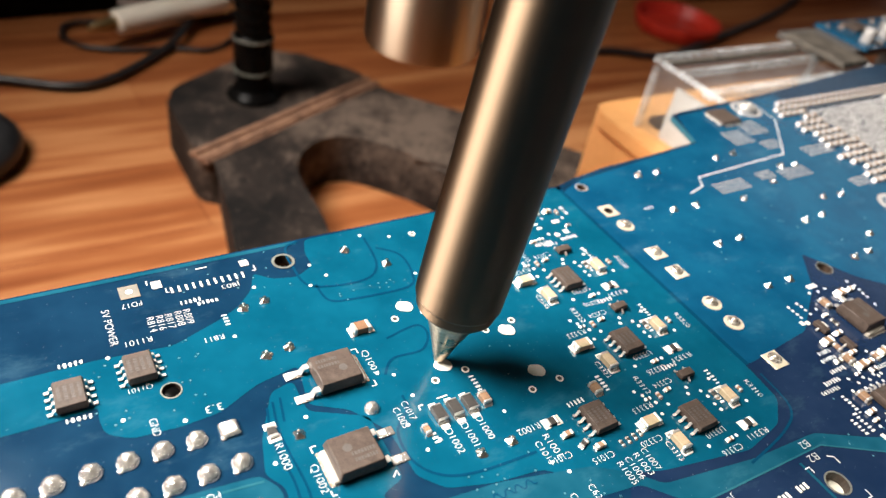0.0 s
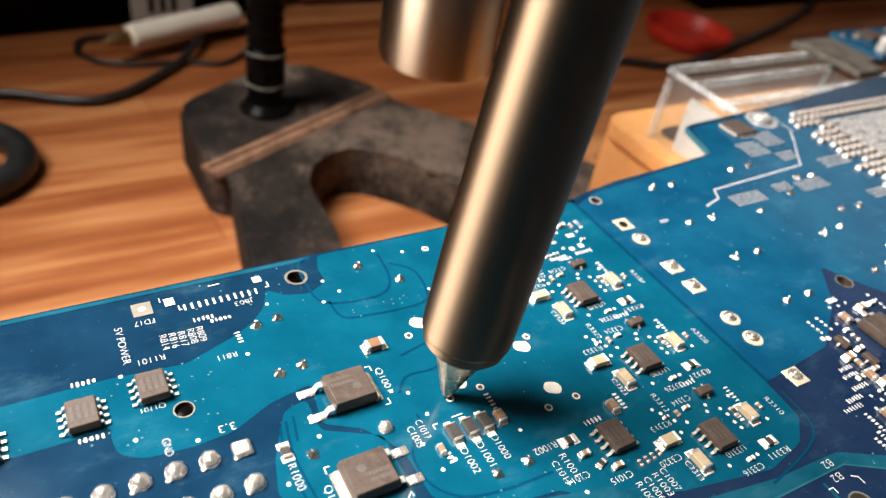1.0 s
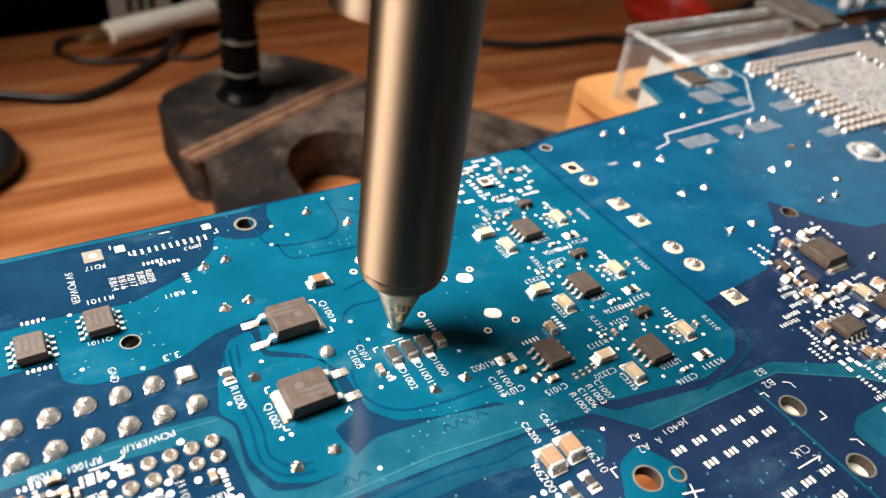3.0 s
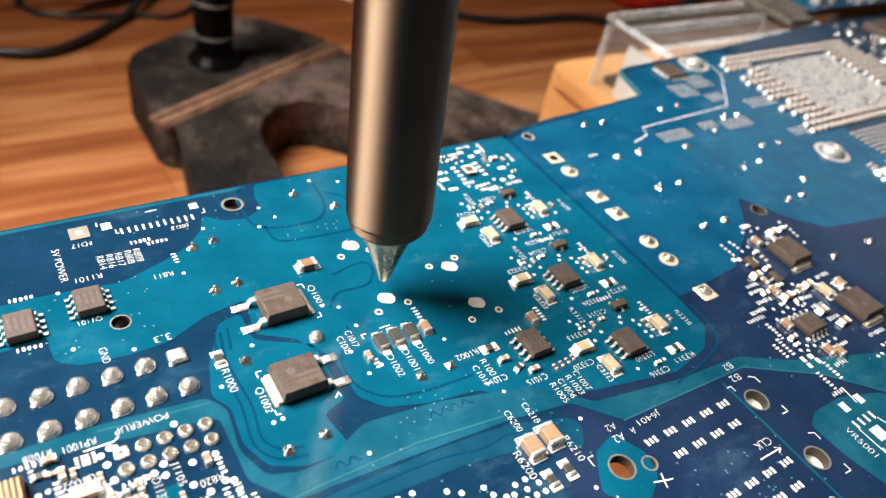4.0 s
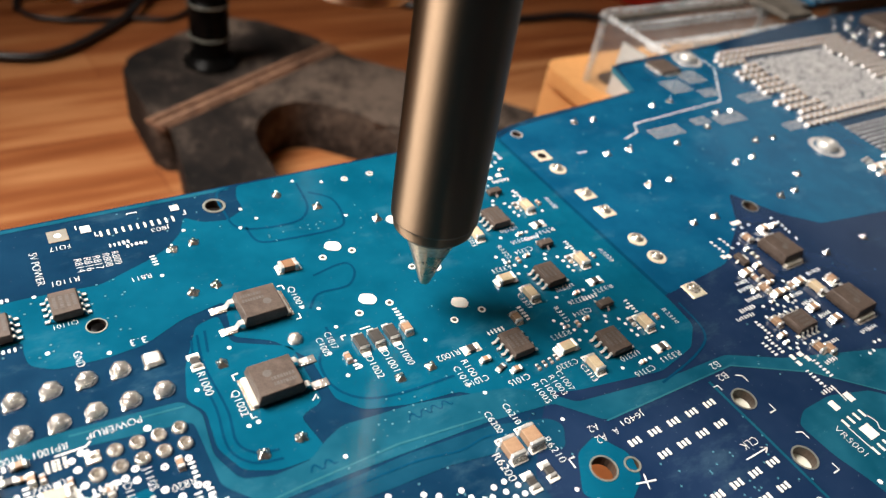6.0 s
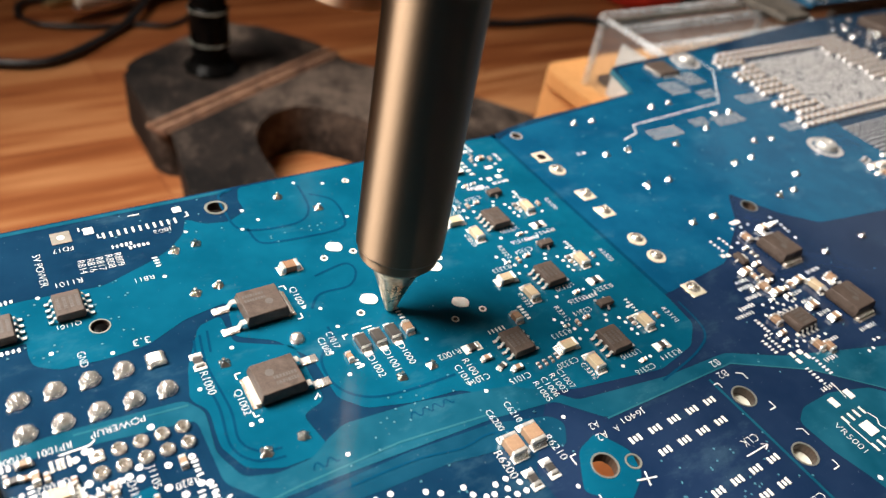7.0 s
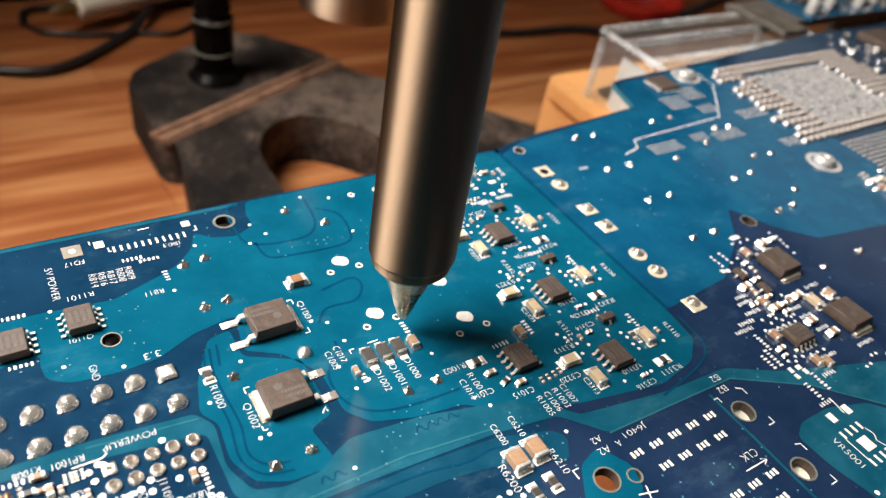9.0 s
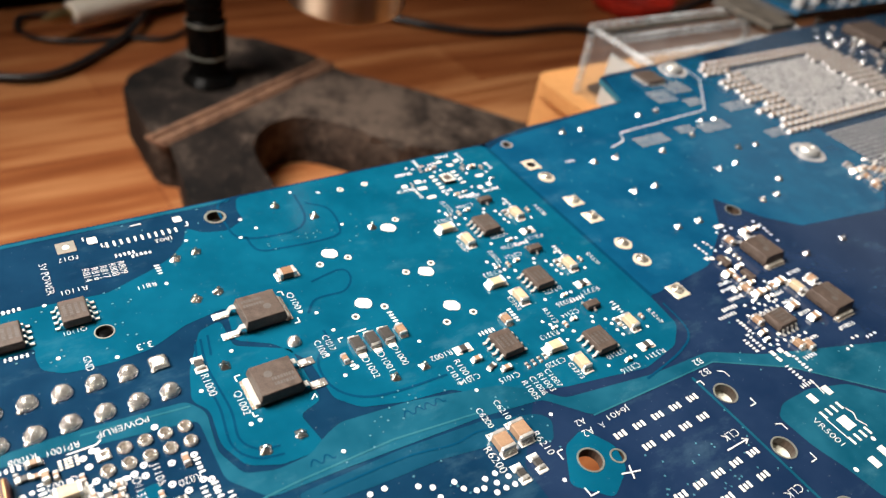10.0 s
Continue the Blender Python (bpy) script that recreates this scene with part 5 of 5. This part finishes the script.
def tray_and_box():
    t = thing("plastic_tray", "bright orange plastic tray standing on the table", "tray", here(205, 62, TABLE))
    x0, x1, y0, y1, h = -46, 70, -60, 41, 85
    bm = box(bmesh.new(), x0, x1, y0, y1, 0, 3)
    part("bottom", bm, ORANGE, t)
    for a in ((x0, x0 + 4, y0, y1), (x1 - 4, x1, y0, y1), (x0 + 4, x1 - 4, y0, y0 + 4), (x0 + 4, x1 - 4, y1 - 4, y1)):
        part("side_wall", bevelled(box(bmesh.new(), *a, 3, h), 1.2), ORANGE, t)
    rim = bmesh.new()
    out, inn = rounded([(x0 - 2, y0 - 2), (x1 + 2, y0 - 2), (x1 + 2, y1 + 2), (x0 - 2, y1 + 2)], 9, 5), rounded([(x0 + 11, y0 + 11), (x1 - 11, y0 + 11), (x1 - 11, y1 - 11), (x0 + 11, y1 - 11)], 6, 5)
    lo = [[rim.verts.new((*p, z)) for p in loop] for loop, z in ((out, h - 4), (out, h + 1), (inn, h + 1), (inn, h - 4))]
    for k in range(4):
        a, b = lo[k], lo[(k + 1) % 4]
        for i in range(len(a)):
            j = (i + 1) % len(a)
            rim.faces.new((a[i], a[j], b[j], b[i]))
    part("rim", rim, ORANGE, t, "wide flat orange rim")
    c = thing("clear_box", "clear plastic box with a stepped rim, standing in the orange tray", "box", here(207, 74, TABLE + 3))
    for a in ((-43.5, -41.8, -26, 15, 0, 104), (41.8, 43.5, -26, 15, 0, 104), (-41.8, 41.8, 13.3, 15, 0, 104), (-41.8, 41.8, -26, -24.3, 0, 104), (-41.8, 41.8, -24.3, 13.3, 0, 1.7)):
        part("wall" if a[5] > 50 else "bottom", bevelled(box(bmesh.new(), *a), 0.4, 1), CLEAR, c)
    part("lid", bevelled(box(bmesh.new(), -44, 44, -26.5, 15.5, 104.3, 105.8), 0.5), CLEAR, c, "clear plastic lid")
    for y, z, w in ((14.6, 105.8, 1.6), (4.0, 105.8, 1.2), (-8.0, 104.8, 2.2)):
        part("rib", bevelled(box(bmesh.new(), -44, 44, y - w, y + w, z, z + 2.2, 0.5), 0.4), MILKY, c, "raised milky rib")
    part("seal_strip", bevelled(box(bmesh.new(), -43, 24, 11.0, 12.8, 105.8, 106.8), 0.2, 1), GRAVEL, c, "dark gritty seal strip")
    for x in (-43.2, 43.2):
        part("rib", bevelled(box(bmesh.new(), x - 0.9, x + 0.9, -26, 12.8, 105.8, 107.4, 0.3), 0.3), MILKY, c, "raised milky rib")
    for x, y in ((-42.8, 14.2), (42.8, 14.2)):
        part("corner", lathe(bmesh.new(), [(1.0, 0.2), (1.4, 104)], 12, (x, y)), MILKY, c, "thick milky corner", smooth=40)
    part("insert", bevelled(box(bmesh.new(), -40.5, -39.5, -20, 6, 70, 101), 0.3), PAPER, c, "white card inside")


def cord(name, points, radius, label, mat=RUBBER):
    bm = tube(bmesh.new(), smooth_line(points, 8), radius)
    ob = part(name, bm, mat, smooth=60)
    return tagged(ob, label, "cable")


def small_tools():
    t = thing("soldering_handle", "off-white plastic tool handle with a dark metal neck lying on cables", "tool handle", here(42, 362, TABLE + 14, 22))
    turn = Matrix.Rotation(radians(90), 4, "Y")
    bm = lathe(bmesh.new(), [(5.2, 0), (6.8, 1.5), (7.2, 12), (6.8, 45), (7.4, 68), (7.0, 73), (5, 74)], 24)
    bm.transform(turn)
    part("grip", bm, WHITE, t, smooth=40)
    bm = lathe(bmesh.new(), [(1.2, -16), (3.4, -9), (3.8, -0.5), (3.8, 0)], 18)
    bm.transform(turn)
    part("neck", bm, BRASS, t, smooth=40)
    bm = lathe(bmesh.new(), [(4.6, 74), (4.6, 76)], 18)
    bm.transform(turn)
    part("end_plug", bm, BLACK, t)
    cord("power_cable", [(-160, 360, -108.5), (-90, 345, -108.5), (-26, 328, -108.5), (8, 312, -108.5), (30, 316, -108.5), (60, 342, -108.5), (78, 362, -106), (100, 400, -104)], 2.3, "black round cable curving over the table")
    cord("thin_cable", [(16, 372, -110), (24, 360, -110), (44, 352, -110), (70, 350, -110), (90, 345, -110), (108, 360, -110), (120, 380, -110)], 1.4, "thin black cable looped on the table")
    cord("thin_cable", [(15, 372, -110), (22, 390, -109), (60, 385, -108), (110, 388, -108), (150, 420, -108)], 1.6, "thin black cable looped on the table")
    cord("power_cable", [(232, 352, -109), (262, 322, -109), (305, 301, -109), (359, 296, -108), (404, 281, -108), (488, 303, -108), (606, 341, -108), (692, 382, -108), (800, 460, -108)], 2.7, "black round cable curving over the table")
    bm = bmesh.new()
    ring = [(26 * math.cos(a * math.pi / 16), 26 * math.sin(a * math.pi / 16)) for a in range(32)]
    rows = [[bm.verts.new((x * (1 + math.cos(k * math.pi / 6) * 0.24), y * (1 + math.cos(k * math.pi / 6) * 0.24), 6.4 + 6.4 * math.sin(k * math.pi / 6))) for k in range(12)] for x, y in ring]
    for i in range(32):
        a, b = rows[i], rows[(i + 1) % 32]
        for k in range(12):
            bm.faces.new((a[k], b[k], b[(k + 1) % 12], a[(k + 1) % 12]))
    tagged(part("rubber_ring", bm, RUBBER, None, "", here(-47, 261, TABLE), 60), "thick black rubber ring lying on the table", "ring")


def back_row():
    t = thing("black_case", "black electronic case standing at the back of the table", "case", here(-20, 466, TABLE, 6))
    part("body", bevelled(box(bmesh.new(), -180, 160, -62, 120, 0, 130), 4, 3), BLACK, t)
    part("label", box(bmesh.new(), 66, 104, -63.2, -62.1, 4, 26), PAPER, t, "grey paper label")
    for k in range(3):
        part("label_mark", box(bmesh.new(), 76 + 7 * k, 80 + 7 * k, -63.5, -63.1, 8, 20), RESIST, t)
    r = thing("red_pot", "red round plastic pot with an open top", "pot", here(455, 325, TABLE))
    part("body", lathe(bmesh.new(), [(29, 0), (32, 2), (35, 11), (35, 13), (32.5, 13), (29.5, 4), (0, 3.5)], 32), RED, r, smooth=40)
    d = thing("wooden_case", "dark reddish lacquered case in the shade", "case", here(330, 470, TABLE))
    part("body", bevelled(box(bmesh.new(), -160, 130, -40, 60, 0, 90), 4, 3), DARKRED, d)
    k = thing("black_case", "low black case behind the cables", "case", here(640, 420, TABLE))
    part("body", bevelled(box(bmesh.new(), -110, 200, -40, 80, 0, 70), 5, 3), BLACK, k)
    s = thing("metal_rail", "rough dark grey rail lying across the end of the clear box", "rail", here(236.5, 79.5, -1.0))
    part("bar", bevelled(box(bmesh.new(), -6.5, 8.5, -12.8, 12.5, 0, 2.2), 0.8), GRAVEL, s)
    g = thing("grey_shelf", "low dark grey metal shelf standing behind the circuit board", "shelf", here(300, 100, TABLE))
    part("top", bevelled(box(bmesh.new(), -50, 70, -14, 8, 103, 106), 0.8, 2), GREYMETAL, g)
    for x in (30, 62):
        part("leg", bevelled(box(bmesh.new(), x, x + 6, -12, 6, 0, 103), 0.6, 1), GREYMETAL, g)
    p = thing("spare_board", "small blue circuit board with silver parts on the grey shelf", "circuit board", here(312, 98, TABLE + 106))
    part("plate", bevelled(box(bmesh.new(), -38, 56, -14, 11, 0, 1.6), 0.2, 1), BLUE, p)
    dice = random.Random(11)
    for k in range(46):
        kind = dice.choice(("cap_mid", "cap_small", "res_small", "cap_dull"))
        body, cap, fillet = KINDS[kind]
        ob = child("capacitor" if kind[0] == "c" else "resistor", body, p, here(dice.uniform(-36, 53), dice.uniform(-12.5, 9.5), 1.65, dice.choice((0, 90))))
        for turn in (0, 180):
            child("terminal", cap, ob, here(0, 0, 0, turn))
    for x, y in ((-22, 3), (8, -4), (32, 4)):
        part("chip", bevelled(box(bmesh.new(), x - 5, x + 5, y - 4, y + 4, 1.65, 3.2), 0.2, 1), EPOXY, p)
    for k in range(5):
        part("capacitor_can", lathe(bmesh.new(), [(2.4, 1.65), (2.4, 6.8), (2.1, 7.2), (0, 7.2)], 16, (-32 + 17 * k, -9 + 3 * (k % 2))), DULL, p, smooth=40)


def board_supports():
    """Spacer blocks below the board, which stands well clear of the table."""
    for x, y in ((-70, -120), (300, -120), (-70, 10), (310, 40)):
        t = thing("support_block", "dark block carrying a corner of the circuit board", "block", here(x, y, TABLE), group="supports below the board")
        part("body", bevelled(box(bmesh.new(), -14, 14, -14, 14, 0, -TABLE - 1.6), 1.5), BLACK, t)


iron_stand()
tray_and_box()
small_tools()
back_row()
board_supports()


# ---- the moving tools ----
def iron_pen():
    """A steel pen with a turned cone tip; its tip is the origin."""
    t = thing("metal_pen", "brushed steel cylindrical pen tool with a worn conical tip", "tool")
    part("tip", lathe(bmesh.new(), [(0, 0), (0.75, 0.05), (0.95, 0.5), (2.2, 4.4), (3.0, 6.6), (3.6, 8.2), (4.15, 9.6), (4.15, 12)], 40), TIPMETAL, t, "worn conical steel tip", smooth=25)
    part("collar", lathe(bmesh.new(), [(4.15, 9.9), (5.3, 10.3), (5.9, 11.0), (6.1, 12.0), (6.1, 13)], 48), STEEL, t, smooth=22)
    part("barrel", lathe(bmesh.new(), [(6.1, 12.4), (6.4, 12.9), (6.45, 16), (6.5, 150), (6.0, 152)], 64), STEEL, t, "brushed steel barrel", smooth=30)
    return t


def hot_air_nozzle():
    t = thing("metal_nozzle", "polished steel cylinder hanging over the board", "nozzle")
    part("barrel", lathe(bmesh.new(), [(12.6, 1.8), (13.1, 0.5), (14.6, 0.0), (16.0, 0.7), (16.6, 2.4), (16.6, 30), (16.0, 31)], 64), CHROME, t, "polished steel sleeve", smooth=40)
    # unseen black top, added so the glossy board mirrors no bright steel
    part("unseen_top", lathe(bmesh.new(), [(15.8, 30), (17.4, 31.5), (18.0, 35), (18.0, 58), (16, 61)], 48), BLACK, t, "unseen black top added above the sleeve", smooth=40)
    part("bore", lathe(bmesh.new(), [(12.6, 1.8), (12.3, 28), (0, 28)], 48, cap=False), BORE, t)
    return t


pen = iron_pen()
nozzle = hot_air_nozzle()


def motions():
    rows = [
        (0.0, 32.2, 0.4, 0.5, 0.097, 0.013), (0.2, 31.0, -0.8, 0.5, 0.095, 0.013), (0.4, 31.9, -0.7, 0.5, 0.086, 0.015), (0.6, 31.4, -3.2, 0.5, 0.074, 0.023), (0.8, 31.3, -2.4, 0.5, 0.083, 0.016),
        (1.0, 29.6, -2.2, 0.5, 0.097, 0.009), (1.2, 29.7, -2.4, 0.5, 0.094, 0.010), (1.4, 29.8, -3.5, 0.5, 0.081, 0.019), (1.6, 28.9, -4.4, 0.5, 0.084, 0.016), (1.8, 29.2, -4.7, 0.5, 0.036, 0.040),
        (2.0, 29.4, -3.5, 0.5, 0.039, 0.031), (2.2, 29.0, -3.2, 0.5, 0.032, 0.025), (2.5, 29.5, -3.6, 0.5, 0.029, 0.019), (2.7, 29.7, -3.4, 0.5, 0.032, 0.014),
        (3.2, 30.2, -4.2, 0.5, 0.020, 0.05), (3.8, 30.1, -3.2, 0.5, 0.000, 0.090), (3.9, 30.3, -3.7, 2.0, 0.009, 0.094), (4.0, 32.4, 0.9, 3.0, -0.010, 0.090), (4.1, 33.4, 5.2, 5.0, 0.000, 0.076), (4.2, 31.7, -0.6, 12.6, 0.050, 0.035),
        (4.3, 35.3, -3.2, 17.8, 0.052, 0.028), (4.4, 39.2, -5.2, 20.1, 0.050, 0.028), (4.5, 40.7, -10.2, 22.7, 0.033, 0.040), (4.6, 43.8, -11.7, 21.9, 0.004, 0.060), (4.8, 46.4, -11.8, 20.3, 0.002, 0.061),
        (5, 45.4, -9.3, 19.6, 0.008, 0.055), (5.2, 43.6, -9.7, 17.8, 0.012, 0.058), (5.4, 45.1, -6.2, 14.6, 0.015, 0.057), (5.5, 44.5, -5.1, 13.8, 0.025, 0.050), (5.6, 44.8, -4.2, 11.3, 0.012, 0.060), (5.7, 44.1, -4.2, 7.8, 0.010, 0.066),
        (6.1, 38.5, -4.6, 4.4, 0.022, 0.060), (6.5, 35.4, -4.0, 1.0, 0.036, 0.056), (6.8, 34.6, -4.0, 0.5, 0.039, 0.055), (7.0, 34.3, -4.1, 0.5, 0.043, 0.052), (7.2, 34.6, -4.5, 0.5, 0.034, 0.057), (7.5, 34.8, -3.9, 0.5, 0.028, 0.060), (7.8, 35.1, -4.2, 0.5, 0.029, 0.057),
        (8.0, 34.8, -3.9, 0.5, 0.033, 0.052), (8.2, 34.8, -4.4, 0.5, 0.028, 0.056), (8.4, 35.0, -3.9, 0.5, 0.027, 0.057), (8.6, 34.2, -3.8, 0.5, 0.029, 0.056), (8.7, 34.3, -3.3, 1.0, 0.035, 0.051),
        (8.8, 39.9, 2.4, 8.0, 0.043, 0.027), (8.9, 36.1, -2.9, 6.0, 0.030, 0.046), (9.0, 34.6, -5.3, 3.0, 0.024, 0.057), (9.1, 36.4, 0.2, 14.0, 0.038, 0.024), (9.2, 60.0, 20.0, 26.0, 0.12, -0.02), (9.3, 130, 60, 110, 0.2, -0.05),
        (9.5, 260, 0, 260, 0.25, -0.1), (9.7, 420, -150, 150, 1.1, -0.1), (10.0, 520, -260, -105.4, 40.0, 0.0),
    ]
    keys = []
    for t, x, y, z, ax, ay in rows:
        turn = Vector((0, 0, 1)).rotation_difference(Vector((ax, ay, 1)).normalized()).to_matrix().to_4x4()
        keys.append((t, Matrix.Translation((x * MM, y * MM, z * MM)) @ turn))
    walk(pen, keys)
    walk(nozzle, [(t, here(x, y, z)) for t, x, y, z in ((0.0, 88.1, 109.6, -1.5), (1.0, 89.2, 110.1, -2.5), (1.5, 88.4, 110.5, -1.0), (2.0, 85.8, 111, 4.6), (4.0, 84.9, 106.8, 4.6), (5.0, 84.2, 106.8, 3.9), (7.5, 82.6, 106.8, 4.5), (9.0, 81.4, 106.5, 4.1), (10.0, 80.5, 104.6, 5.6))])


motions()
